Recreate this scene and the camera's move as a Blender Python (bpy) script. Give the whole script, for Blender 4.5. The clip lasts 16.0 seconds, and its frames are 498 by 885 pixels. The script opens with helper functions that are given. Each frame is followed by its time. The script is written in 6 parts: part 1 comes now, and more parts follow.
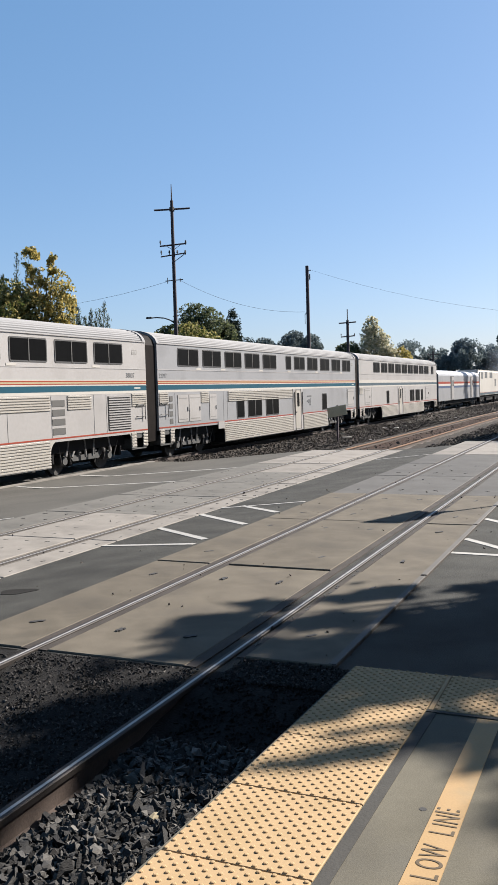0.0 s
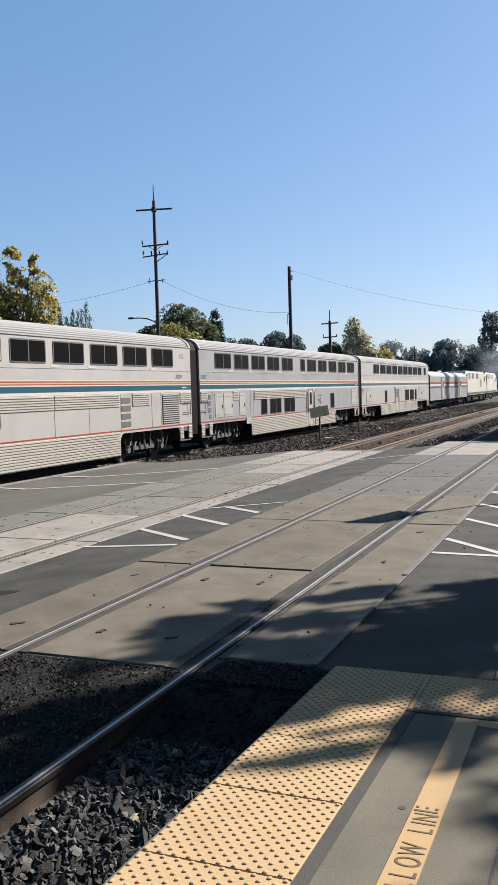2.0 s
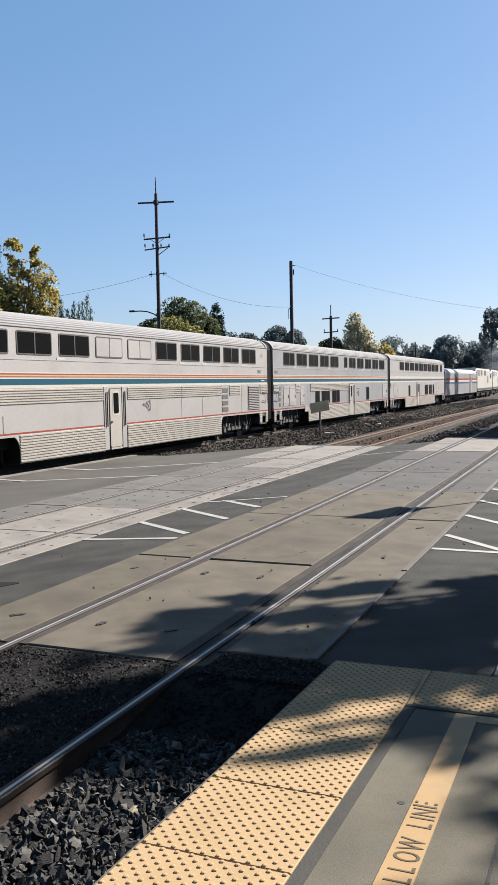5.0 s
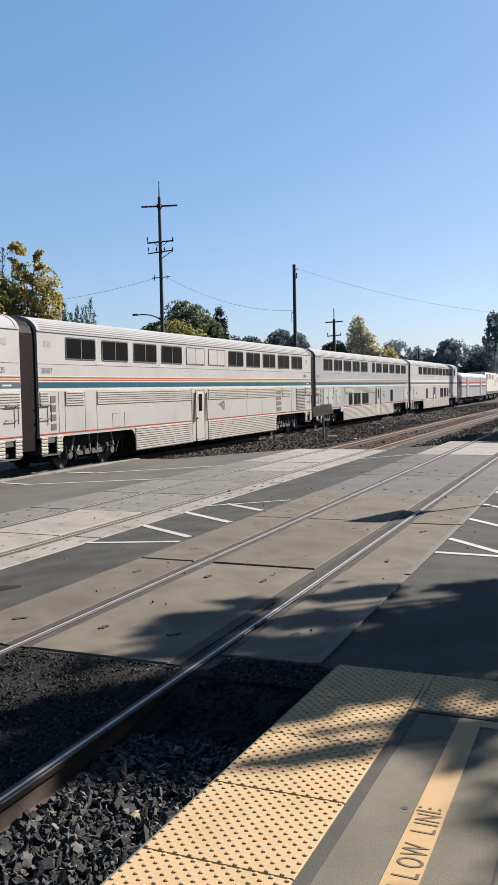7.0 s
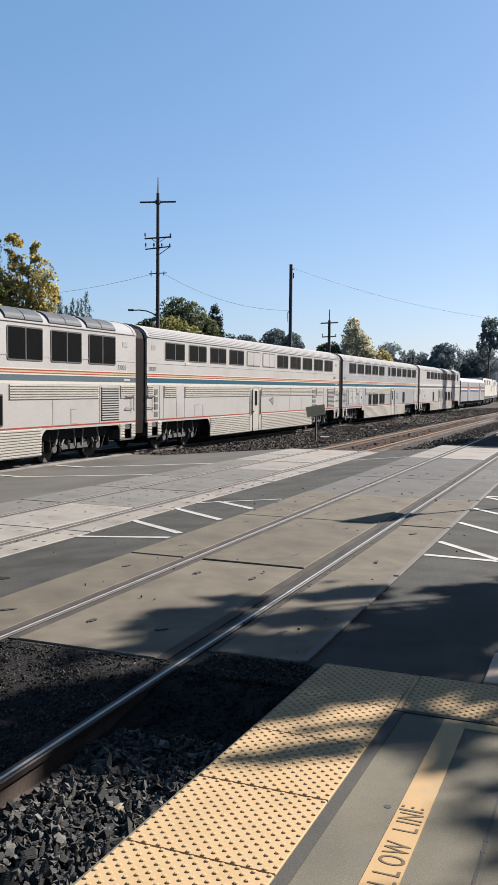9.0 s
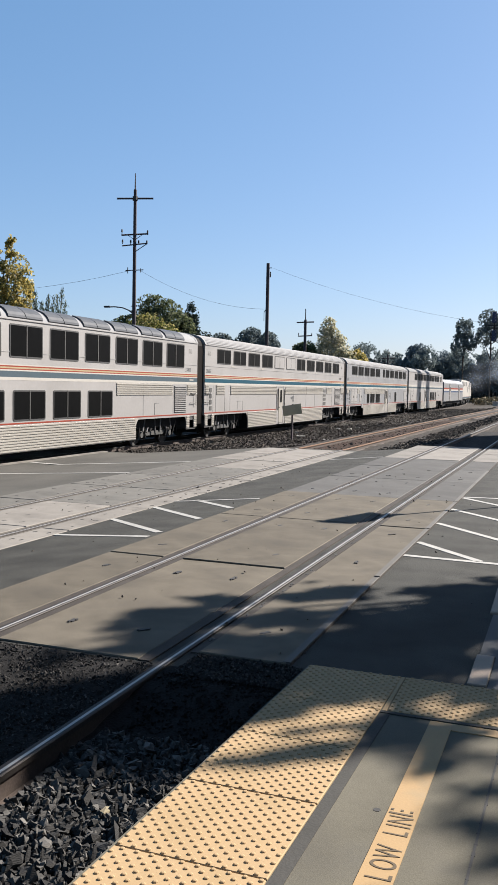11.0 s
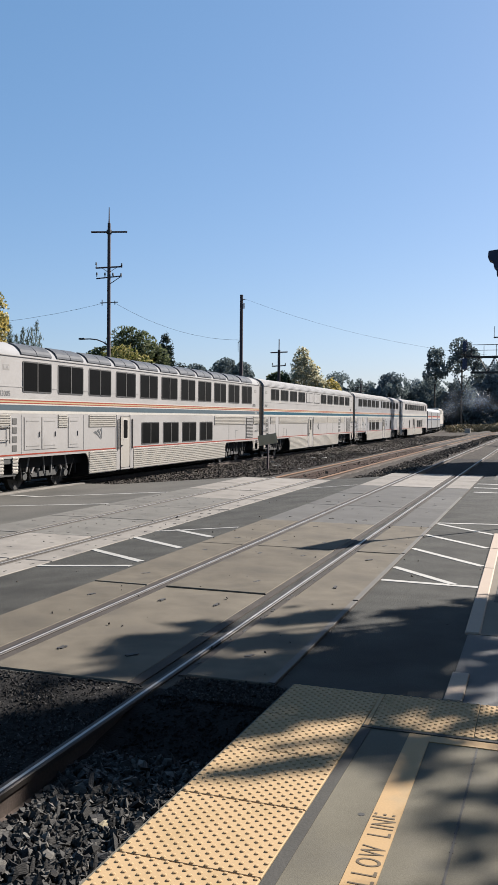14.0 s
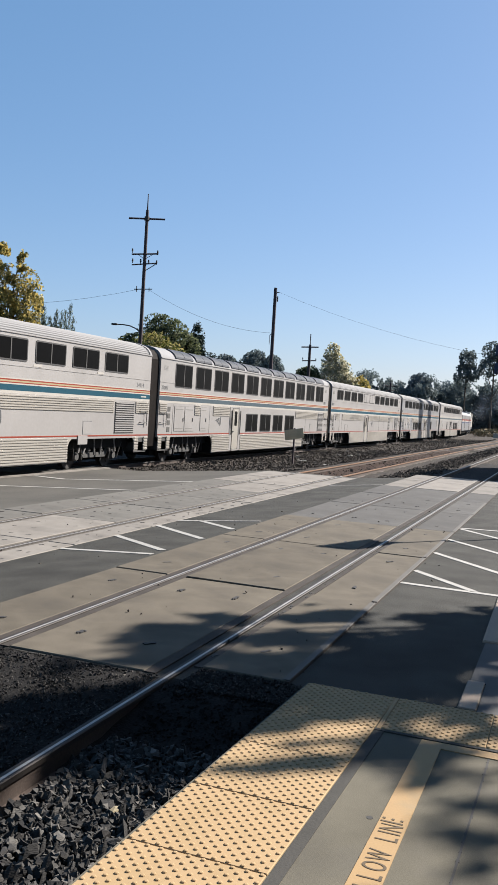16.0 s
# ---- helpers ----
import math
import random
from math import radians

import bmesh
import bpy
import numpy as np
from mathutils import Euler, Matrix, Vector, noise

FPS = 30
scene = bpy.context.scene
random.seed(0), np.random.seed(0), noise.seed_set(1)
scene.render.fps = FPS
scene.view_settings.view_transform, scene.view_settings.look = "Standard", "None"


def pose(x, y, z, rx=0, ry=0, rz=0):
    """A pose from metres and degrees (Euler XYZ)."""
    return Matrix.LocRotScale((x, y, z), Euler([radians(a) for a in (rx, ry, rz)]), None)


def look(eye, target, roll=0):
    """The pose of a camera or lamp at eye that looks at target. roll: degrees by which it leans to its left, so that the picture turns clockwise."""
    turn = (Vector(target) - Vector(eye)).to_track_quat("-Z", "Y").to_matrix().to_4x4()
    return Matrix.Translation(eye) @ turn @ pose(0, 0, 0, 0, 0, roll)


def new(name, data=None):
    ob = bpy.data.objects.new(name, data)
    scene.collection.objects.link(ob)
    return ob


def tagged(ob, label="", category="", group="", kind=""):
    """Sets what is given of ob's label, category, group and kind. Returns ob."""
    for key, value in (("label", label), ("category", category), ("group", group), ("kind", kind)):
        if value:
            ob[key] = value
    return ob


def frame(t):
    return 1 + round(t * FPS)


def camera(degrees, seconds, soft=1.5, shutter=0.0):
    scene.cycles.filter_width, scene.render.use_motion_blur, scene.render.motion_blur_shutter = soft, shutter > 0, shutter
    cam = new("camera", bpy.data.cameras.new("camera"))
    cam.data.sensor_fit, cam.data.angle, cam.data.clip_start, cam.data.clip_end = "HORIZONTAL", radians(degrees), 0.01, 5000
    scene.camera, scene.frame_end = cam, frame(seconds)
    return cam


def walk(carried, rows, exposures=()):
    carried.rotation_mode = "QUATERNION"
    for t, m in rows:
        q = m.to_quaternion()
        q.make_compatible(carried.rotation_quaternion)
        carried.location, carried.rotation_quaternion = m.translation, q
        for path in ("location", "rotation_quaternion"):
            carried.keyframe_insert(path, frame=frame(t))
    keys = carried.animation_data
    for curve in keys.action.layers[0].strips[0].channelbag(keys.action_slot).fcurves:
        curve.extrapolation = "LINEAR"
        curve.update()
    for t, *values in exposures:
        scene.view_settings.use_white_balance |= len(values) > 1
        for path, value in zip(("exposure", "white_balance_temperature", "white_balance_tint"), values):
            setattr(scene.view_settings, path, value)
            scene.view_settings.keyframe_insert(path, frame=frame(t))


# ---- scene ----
cam = camera(32.3, 16.0, 0.8)
PATH = [
    (0, look((2.624, 0.258, 1.901), (1.826, 2.088, 1.782), -1.7)),
    (0.5, look((2.626, 0.246, 1.908), (1.854, 2.087, 1.792), -1.5)),
    (1, look((2.626, 0.257, 1.897), (1.848, 2.096, 1.779), -1.8)),
    (1.5, look((2.631, 0.258, 1.898), (1.857, 2.098, 1.775), -1.6)),
    (2, look((2.64, 0.255, 1.903), (1.879, 2.101, 1.784), -1.7)),
    (2.5, look((2.638, 0.258, 1.895), (1.884, 2.107, 1.774), -1.6)),
    (3, look((2.644, 0.251, 1.899), (1.899, 2.103, 1.779), -1.5)),
    (3.5, look((2.643, 0.252, 1.9), (1.898, 2.105, 1.777), -1.6)),
    (4, look((2.633, 0.247, 1.906), (1.88, 2.095, 1.78), -1.3)),
    (6.5, look((2.622, 0.265, 1.895), (1.859, 2.109, 1.756), -1.1)),
    (7, look((2.621, 0.266, 1.899), (1.854, 2.109, 1.775), -1.1)),
    (7.5, look((2.625, 0.251, 1.896), (1.853, 2.092, 1.773), -1.2)),
    (8, look((2.631, 0.246, 1.897), (1.858, 2.086, 1.772), -0.8)),
    (8.5, look((2.611, 0.275, 1.88), (1.836, 2.114, 1.752), -0.8)),
    (9, look((2.619, 0.252, 1.89), (1.869, 2.102, 1.763), 0.5)),
    (9.2, look((2.619, 0.263, 1.889), (1.892, 2.121, 1.749), -0.5)),
    (11.3, look((2.531, 0.25, 1.903), (1.833, 2.121, 1.778), 1.4)),
    (11.5, look((2.548, 0.24, 1.905), (1.829, 2.103, 1.789), 1.1)),
    (12, look((2.582, 0.08, 1.9), (1.896, 1.956, 1.796), -0.4)),
    (12.5, look((2.572, 0.03, 1.883), (1.905, 1.913, 1.771), -0.4)),
    (13, look((2.595, 0.001, 1.904), (1.968, 1.898, 1.818), 0.5)),
    (13.5, look((2.588, -0.058, 1.916), (1.974, 1.844, 1.837), 1.4)),
    (14, look((2.579, -0.044, 1.914), (1.938, 1.849, 1.854), 0.5)),
    (14.5, look((2.578, -0.059, 1.924), (1.924, 1.83, 1.892), 1.1)),
    (15, look((2.582, -0.086, 1.922), (1.899, 1.793, 1.881), 2.7)),
    (15.5, look((2.577, -0.064, 1.937), (1.886, 1.811, 1.861), 3.1)),
    (16, look((2.573, -0.072, 1.947), (1.876, 1.801, 1.867), 3.5)),
]
walk(cam, PATH, [(0, 1.8), (1.5, 1.79), (3, 1.74), (4, 1.77), (6.5, 1.8), (9, 1.8), (12.5, 1.79), (13.5, 1.72), (16, 1.73)])

# ---- light: clear autumn sky, sun ahead and to the right of the track ----
SUN_EL, SUN_AZ = radians(36), math.atan2(0.588, 0.809)
world = bpy.data.worlds.new("sky")
scene.world = world
world.use_nodes = True
_nt = world.node_tree
_sky = _nt.nodes.new("ShaderNodeTexSky")
_sky.sky_type, _sky.sun_disc = "NISHITA", False
_sky.sun_elevation, _sky.sun_rotation = SUN_EL, SUN_AZ
_sky.air_density, _sky.dust_density, _sky.ozone_density = 0.95, 0.7, 2.2
_nt.nodes["Background"].inputs[1].default_value = 0.05
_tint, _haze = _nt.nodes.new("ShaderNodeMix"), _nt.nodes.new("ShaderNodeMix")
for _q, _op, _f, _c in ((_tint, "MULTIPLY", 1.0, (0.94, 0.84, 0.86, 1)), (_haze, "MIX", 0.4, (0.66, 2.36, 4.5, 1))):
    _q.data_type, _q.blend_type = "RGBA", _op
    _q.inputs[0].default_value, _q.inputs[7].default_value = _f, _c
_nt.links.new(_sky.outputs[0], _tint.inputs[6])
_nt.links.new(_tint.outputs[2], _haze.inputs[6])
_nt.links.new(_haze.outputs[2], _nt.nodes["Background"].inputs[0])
_sd = bpy.data.lights.new("sun", "SUN")
_sd.energy, _sd.angle, _sd.color = 5.0, radians(0.6), (1.0, 0.93, 0.86)
sun = new("sun", _sd)
sun.matrix_world = look((0, 0, 50), (-0.588 * math.cos(SUN_EL), -0.809 * math.cos(SUN_EL), 50 - math.sin(SUN_EL)))


# ---- materials ----
TONE = 0.36  # common depth of tone of painted, mineral and metal surfaces


DEPTH = 0.8  # the same for leaves and stones


def mat(name, col, col2=None, rough=0.8, metal=0.0, scale=8.0, fine=60.0, bump=0.2, spec=0.5, dist=0.01, vary=0.0, stain=None, stain_scale=1.0, stain_amt=0.5):
    """Two scales of noise between two colours, fine relief, optional stains and variation from piece to piece."""
    m = bpy.data.materials.new(name)
    m.use_nodes = True
    nt = m.node_tree
    n, l = nt.nodes, nt.links
    b = n["Principled BSDF"]
    b.inputs["Roughness"].default_value, b.inputs["Metallic"].default_value = rough, metal
    b.inputs["Specular IOR Level"].default_value = spec
    col2 = col2 or tuple(c * 0.75 for c in col)
    col, col2 = tuple(c * TONE for c in col), tuple(c * TONE for c in col2)
    stain = stain and tuple(c * TONE for c in stain)
    tc = n.new("ShaderNodeTexCoord")
    big, small = n.new("ShaderNodeTexNoise"), n.new("ShaderNodeTexNoise")
    big.inputs["Scale"].default_value, big.inputs["Detail"].default_value = scale, 6
    small.inputs["Scale"].default_value, small.inputs["Detail"].default_value = fine, 4
    for q in (big, small):
        l.new(tc.outputs["Object"], q.inputs["Vector"])
    add = n.new("ShaderNodeMath")
    add.operation = "MULTIPLY_ADD"
    add.inputs[1].default_value, add.inputs[2].default_value = 0.5, 0.0
    l.new(small.outputs[0], add.inputs[0])
    half = n.new("ShaderNodeMath")
    half.operation = "MULTIPLY_ADD"
    half.inputs[1].default_value = 0.5
    l.new(big.outputs[0], half.inputs[0])
    l.new(add.outputs[0], half.inputs[2])
    ramp = n.new("ShaderNodeValToRGB")
    ramp.color_ramp.elements[0].position, ramp.color_ramp.elements[1].position = 0.34, 0.66
    ramp.color_ramp.elements[0].color, ramp.color_ramp.elements[1].color = (*col2, 1), (*col, 1)
    l.new(half.outputs[0], ramp.inputs[0])
    out = ramp.outputs[0]
    if stain:
        st = n.new("ShaderNodeTexNoise")
        st.inputs["Scale"].default_value, st.inputs["Detail"].default_value = stain_scale, 5
        l.new(tc.outputs["Object"], st.inputs["Vector"])
        r2 = n.new("ShaderNodeValToRGB")
        r2.color_ramp.elements[0].position, r2.color_ramp.elements[1].position = 0.5, 0.72
        r2.color_ramp.elements[1].color = (stain_amt, stain_amt, stain_amt, 1)
        r2.color_ramp.elements[0].color = (0, 0, 0, 1)
        l.new(st.outputs[0], r2.inputs[0])
        mx = n.new("ShaderNodeMix")
        mx.data_type = "RGBA"
        mx.inputs[7].default_value = (*stain, 1)
        l.new(r2.outputs[0], mx.inputs[0])
        l.new(out, mx.inputs[6])
        out = mx.outputs[2]
    if vary:
        oi, hsv, mr = n.new("ShaderNodeObjectInfo"), n.new("ShaderNodeHueSaturation"), n.new("ShaderNodeMapRange")
        mr.inputs[3].default_value, mr.inputs[4].default_value = 1 - vary, 1 + vary
        l.new(oi.outputs["Random"], mr.inputs[0])
        l.new(mr.outputs[0], hsv.inputs["Value"])
        l.new(out, hsv.inputs["Color"])
        out = hsv.outputs[0]
    l.new(out, b.inputs["Base Color"])
    if bump:
        bp = n.new("ShaderNodeBump")
        bp.inputs["Strength"].default_value, bp.inputs["Distance"].default_value = bump, dist
        l.new(half.outputs[0], bp.inputs["Height"])
        l.new(bp.outputs[0], b.inputs["Normal"])
    return m


def island_mat(name, cols, rough=0.8, translucent=0.0, bump=0.0):
    """Colour picked piece by piece, for joined leaves and stones."""
    m = bpy.data.materials.new(name)
    m.use_nodes = True
    n, l = m.node_tree.nodes, m.node_tree.links
    b = n["Principled BSDF"]
    b.inputs["Roughness"].default_value = rough
    b.inputs["Specular IOR Level"].default_value = 0.12
    g, r = n.new("ShaderNodeNewGeometry"), n.new("ShaderNodeValToRGB")
    el = r.color_ramp.elements
    while len(el) < len(cols):
        el.new(0.5)
    for i, c in enumerate(cols):
        el[i].position, el[i].color = i / (len(cols) - 1), (*(q * DEPTH for q in c), 1)
    l.new(g.outputs["Random Per Island"], r.inputs[0])
    l.new(r.outputs[0], b.inputs["Base Color"])
    if bump:
        t, bp = n.new("ShaderNodeTexNoise"), n.new("ShaderNodeBump")
        t.inputs["Scale"].default_value = 60
        bp.inputs["Strength"].default_value, bp.inputs["Distance"].default_value = bump, 0.01
        l.new(t.outputs[0], bp.inputs["Height"])
        l.new(bp.outputs[0], b.inputs["Normal"])
    if translucent:
        tr, mx = n.new("ShaderNodeBsdfTranslucent"), n.new("ShaderNodeMixShader")
        mx.inputs[0].default_value = translucent
        l.new(r.outputs[0], tr.inputs[0])
        l.new(b.outputs[0], mx.inputs[1])
        l.new(tr.outputs[0], mx.inputs[2])
        l.new(mx.outputs[0], n["Material Output"].inputs[0])
    return m


M = {
    "asphalt": mat("asphalt", (0.128, 0.127, 0.114), (0.05, 0.05, 0.046), 0.9, scale=2.0, fine=95, bump=0.9, dist=0.01, stain=(0.04, 0.04, 0.037), stain_scale=0.8, stain_amt=0.7),
    "road": mat("road", (0.2, 0.19, 0.168), (0.125, 0.12, 0.107), 0.9, scale=0.6, fine=120, bump=0.4, dist=0.006, stain=(0.09, 0.088, 0.08), stain_scale=0.35, stain_amt=0.6),
    "panel": mat("panel_concrete", (0.285, 0.248, 0.192), (0.145, 0.126, 0.098), 0.85, scale=2.6, fine=110, bump=0.35, dist=0.004, vary=0.09, stain=(0.11, 0.098, 0.082), stain_scale=1.4, stain_amt=0.8),
    # same concrete for the farther panels, with reflected glare put into the grey
    "panel_glare": mat("glare_grey_concrete", (0.232, 0.226, 0.215), (0.138, 0.134, 0.127), 0.85, scale=2.2, fine=100, bump=0.3, dist=0.004, vary=0.1, stain=(0.12, 0.115, 0.108), stain_scale=1.2, stain_amt=0.7),
    "apron": mat("pale_concrete", (0.52, 0.48, 0.43), (0.33, 0.305, 0.27), 0.85, scale=2.2, fine=90, bump=0.3, dist=0.004, vary=0.08, stain=(0.23, 0.21, 0.19), stain_scale=1.3, stain_amt=0.75),
    "flange": mat("flangeway_rubber", (0.14, 0.12, 0.105), (0.07, 0.06, 0.052), 0.8, scale=3, fine=80, bump=0.4),
    "pale_flange": mat("dusty_flangeway", (0.27, 0.24, 0.205), (0.16, 0.14, 0.12), 0.85, scale=4, fine=80, bump=0.4, spec=0.12),
    "hole": mat("bolt_hole", (0.03, 0.026, 0.022), None, 0.7),
    "steel": mat("rail_head_steel", (0.95, 0.92, 0.87), (0.6, 0.58, 0.54), 0.5, 0.4, scale=6, fine=60, bump=0.05),
    "rail_side": mat("rail_head_side", (0.075, 0.062, 0.054), (0.045, 0.038, 0.033), 0.6, 0.2, scale=6, fine=60, bump=0.2, spec=0.2),
    "paving": mat("paving_concrete", (0.38, 0.33, 0.265), (0.29, 0.25, 0.2), 0.9, scale=1.6, fine=90, bump=0.3, dist=0.004, vary=0.06, stain=(0.22, 0.19, 0.155), stain_scale=1.8, stain_amt=0.5, spec=0.15),
    "ramp": mat("ramp_concrete", (0.15, 0.15, 0.15), (0.12, 0.12, 0.12), 0.9, scale=1.2, fine=80, bump=0.3, dist=0.005, stain=(0.1, 0.1, 0.1), stain_scale=1.5, stain_amt=0.5),
    "rust": mat("rail_rust", (0.12, 0.078, 0.055), (0.06, 0.038, 0.028), 0.9, scale=5, fine=60, bump=0.4),
    "tie": mat("tie_wood", (0.1, 0.075, 0.055), (0.05, 0.04, 0.03), 0.9, scale=4, fine=50, bump=0.5),
    "tactile": mat("tactile_yellow", (0.78, 0.55, 0.31), (0.69, 0.485, 0.27), 0.75, scale=2.2, fine=90, bump=0.15, dist=0.003, vary=0.03, stain=(0.5, 0.36, 0.17), stain_scale=3.0, stain_amt=0.5),
    "slab": mat("platform_concrete", (0.3, 0.276, 0.212), (0.175, 0.16, 0.124), 0.85, scale=2.5, fine=170, bump=0.45, dist=0.005, stain=(0.2, 0.19, 0.17), stain_scale=2.2, stain_amt=0.5),
    "edge": mat("sealant_grey", (0.135, 0.13, 0.118), (0.095, 0.092, 0.084), 0.8, scale=4, fine=80, bump=0.3),
    "line": mat("yellow_line_paint", (0.68, 0.43, 0.17), (0.58, 0.36, 0.14), 0.7, scale=5, fine=100, bump=0.1, stain=(0.42, 0.33, 0.18), stain_scale=6, stain_amt=0.5),
    "letter": mat("brown_letter_paint", (0.16, 0.1, 0.035), (0.11, 0.07, 0.025), 0.8, scale=12, fine=100, bump=0.0),
    "white": mat("road_marking_white", (0.7, 0.68, 0.63), (0.5, 0.485, 0.45), 0.8, scale=3, fine=60, bump=0.2, stain=(0.3, 0.3, 0.28), stain_scale=5, stain_amt=0.45),
    "kerb": mat("kerb_paint", (0.62, 0.48, 0.36), (0.52, 0.4, 0.3), 0.8, scale=3, fine=60, bump=0.2),
    "gravel": mat("ballast_bed", (0.12, 0.1, 0.083), (0.028, 0.024, 0.02), 0.95, scale=5, fine=26, bump=1.0, dist=0.05),
    "fines": mat("dark_fines", (0.04, 0.037, 0.035), (0.012, 0.0115, 0.011), 0.95, scale=5, fine=70, bump=0.8, dist=0.02),
    "dirt": mat("dry_ground", (0.2, 0.17, 0.12), (0.12, 0.105, 0.075), 0.95, scale=0.15, fine=3, bump=0.5, dist=0.05),
    "stone": island_mat("ballast_stone", [(0.0081, 0.007834, 0.007834), (0.0243, 0.02349, 0.02268), (0.054, 0.05238, 0.05022), (0.01458, 0.01404, 0.0135), (0.1188, 0.1123, 0.1026), (0.0351, 0.03402, 0.0324)], 0.7, bump=0.4),
    "chip": island_mat("ballast_chip", [(0.009, 0.008625, 0.00825), (0.0255, 0.024, 0.02325), (0.045, 0.04275, 0.0405), (0.015, 0.01425, 0.01387), (0.0975, 0.0915, 0.084)], 0.9),
    "stone_far": island_mat("ballast_stone_brown", [(0.0196, 0.0168, 0.0147), (0.049, 0.042, 0.035), (0.098, 0.084, 0.07), (0.0336, 0.028, 0.0238)], 0.9),
    "stainless": mat("satin_stainless", (0.75, 0.72, 0.69), (0.665, 0.637, 0.61), 0.42, 0.35, scale=0.5, fine=9, bump=0.0, stain=(0.52, 0.495, 0.465), stain_scale=0.6, stain_amt=0.5),
    "cool": mat("cool_stainless", (0.56, 0.565, 0.575), (0.5, 0.505, 0.515), 0.42, 0.35, scale=0.5, fine=9, bump=0.0, stain=(0.31, 0.31, 0.315), stain_scale=0.6, stain_amt=0.5),
    "roofm": mat("bright_stainless", (0.56, 0.56, 0.565), (0.46, 0.46, 0.465), 0.8, scale=0.7, fine=20, bump=0.03, spec=0.08),
    "flute": mat("fluted_stainless", (0.84, 0.785, 0.69), (0.69, 0.645, 0.57), 0.42, 0.35, scale=0.9, fine=12, bump=0.03),
    "dark": mat("under_gear_black", (0.022, 0.021, 0.02), (0.012, 0.012, 0.012), 0.8, scale=4, bump=0.2),
    "bogie": mat("bogie_grey", (0.085, 0.08, 0.074), (0.012, 0.017, 0.016), 0.75, scale=3, fine=20, bump=0.3),
    # light gear parts, lightened further to put glints into the colour
    "gear": mat("gear_glint_grey", (0.5, 0.475, 0.44), (0.03, 0.028, 0.025), 0.7, scale=4, fine=30, bump=0.2),
    "wheel": mat("wheel_steel", (0.075, 0.068, 0.06), (0.03, 0.027, 0.024), 0.7, 0.2, scale=6, bump=0.2),
    "bellows": mat("diaphragm_rubber", (0.04, 0.034, 0.031), (0.026, 0.023, 0.021), 0.85, scale=3, bump=0.3),
    "glass": mat("dark_window_glass", (0.01, 0.0105, 0.011), (0.007, 0.0075, 0.008), 0.3, scale=1.2, fine=5, bump=0.0, spec=0.22),
    "dome": mat("smoked_dome_glass", (0.2, 0.21, 0.23), (0.15, 0.16, 0.175), 0.45, scale=1.2, fine=5, bump=0.0, spec=0.15),
    "gasket": mat("black_gasket", (0.02, 0.02, 0.02), None, 0.6),
    "blue": mat("stripe_blue", (0.02, 0.125, 0.19), (0.017, 0.11, 0.165), 0.45, scale=1, fine=10, bump=0.0),
    "slate": mat("stripe_slate", (0.13, 0.185, 0.22), (0.11, 0.155, 0.185), 0.45, scale=1, fine=10, bump=0.0),
    "red": mat("stripe_red", (0.5, 0.085, 0.045), (0.42, 0.07, 0.038), 0.5, scale=1, fine=10, bump=0.0),
    "cream": mat("stripe_white", (0.84, 0.8, 0.73), (0.76, 0.72, 0.65), 0.45, scale=1, fine=10, bump=0.0),
    "amber": mat("stripe_amber", (0.7, 0.58, 0.36), (0.63, 0.52, 0.32), 0.5, scale=1, fine=10, bump=0.0),
    "navy": mat("stripe_navy", (0.03, 0.09, 0.24), None, 0.45, bump=0.0),
    "mark": mat("mark_grey", (0.13, 0.14, 0.15), None, 0.5, bump=0.0),
    "seam": mat("shallow_seam_grey", (0.4, 0.385, 0.36), (0.33, 0.315, 0.295), 0.6, scale=2, fine=20, bump=0.0),
    "apron_worn": mat("worn_grey_concrete", (0.33, 0.315, 0.285), (0.2, 0.19, 0.172), 0.85, scale=1.6, fine=90, bump=0.35, dist=0.004, vary=0.1, stain=(0.15, 0.145, 0.13), stain_scale=1.1, stain_amt=0.8, spec=0.12),
    "vent_grey": mat("vent_grey", (0.085, 0.083, 0.075), (0.065, 0.063, 0.057), 0.7, scale=2, fine=40, bump=0.1),
    "angle": mat("galvanised_angle", (0.15, 0.135, 0.115), (0.105, 0.094, 0.08), 0.75, 0.1, scale=3, fine=60, bump=0.2),
    "pole": mat("creosote_pole", (0.13, 0.095, 0.105), (0.075, 0.056, 0.062), 0.9, scale=3, fine=30, bump=0.4),
    "metal": mat("dark_galvanised", (0.06, 0.062, 0.066), (0.04, 0.042, 0.045), 0.6, 0.4, scale=4, bump=0.1),
    "signb": mat("weathered_sign_back", (1.5, 1.22, 0.78), (1.1, 0.9, 0.57), 0.8, scale=3, fine=30, bump=0.2),
    "bark": mat("bark", (0.16, 0.13, 0.1), (0.08, 0.065, 0.05), 0.95, scale=6, fine=30, bump=0.8, dist=0.03),
    "timber": mat("dark_painted_timber", (0.05, 0.085, 0.2), (0.035, 0.06, 0.15), 0.7, scale=3, fine=40, bump=0.2),
}
for _k in ("bellows", "dark", "asphalt", "road", "fines", "gravel", "panel", "apron", "slab", "panel_glare", "tie", "flange", "edge", "dirt", "tactile"):
    M[_k].node_tree.nodes["Principled BSDF"].inputs["Specular IOR Level"].default_value = 0.12
for _k in ("red", "blue", "slate", "cream", "bellows", "amber"):
    M[_k].node_tree.nodes["Principled BSDF"].inputs["Roughness"].default_value = 0.5
    M[_k].node_tree.nodes["Principled BSDF"].inputs["IOR"].default_value = 1.2
for _k in ("glass", "dome"):
    M[_k].node_tree.nodes["Principled BSDF"].inputs["IOR"].default_value = 1.16 if _k == "glass" else 1.2
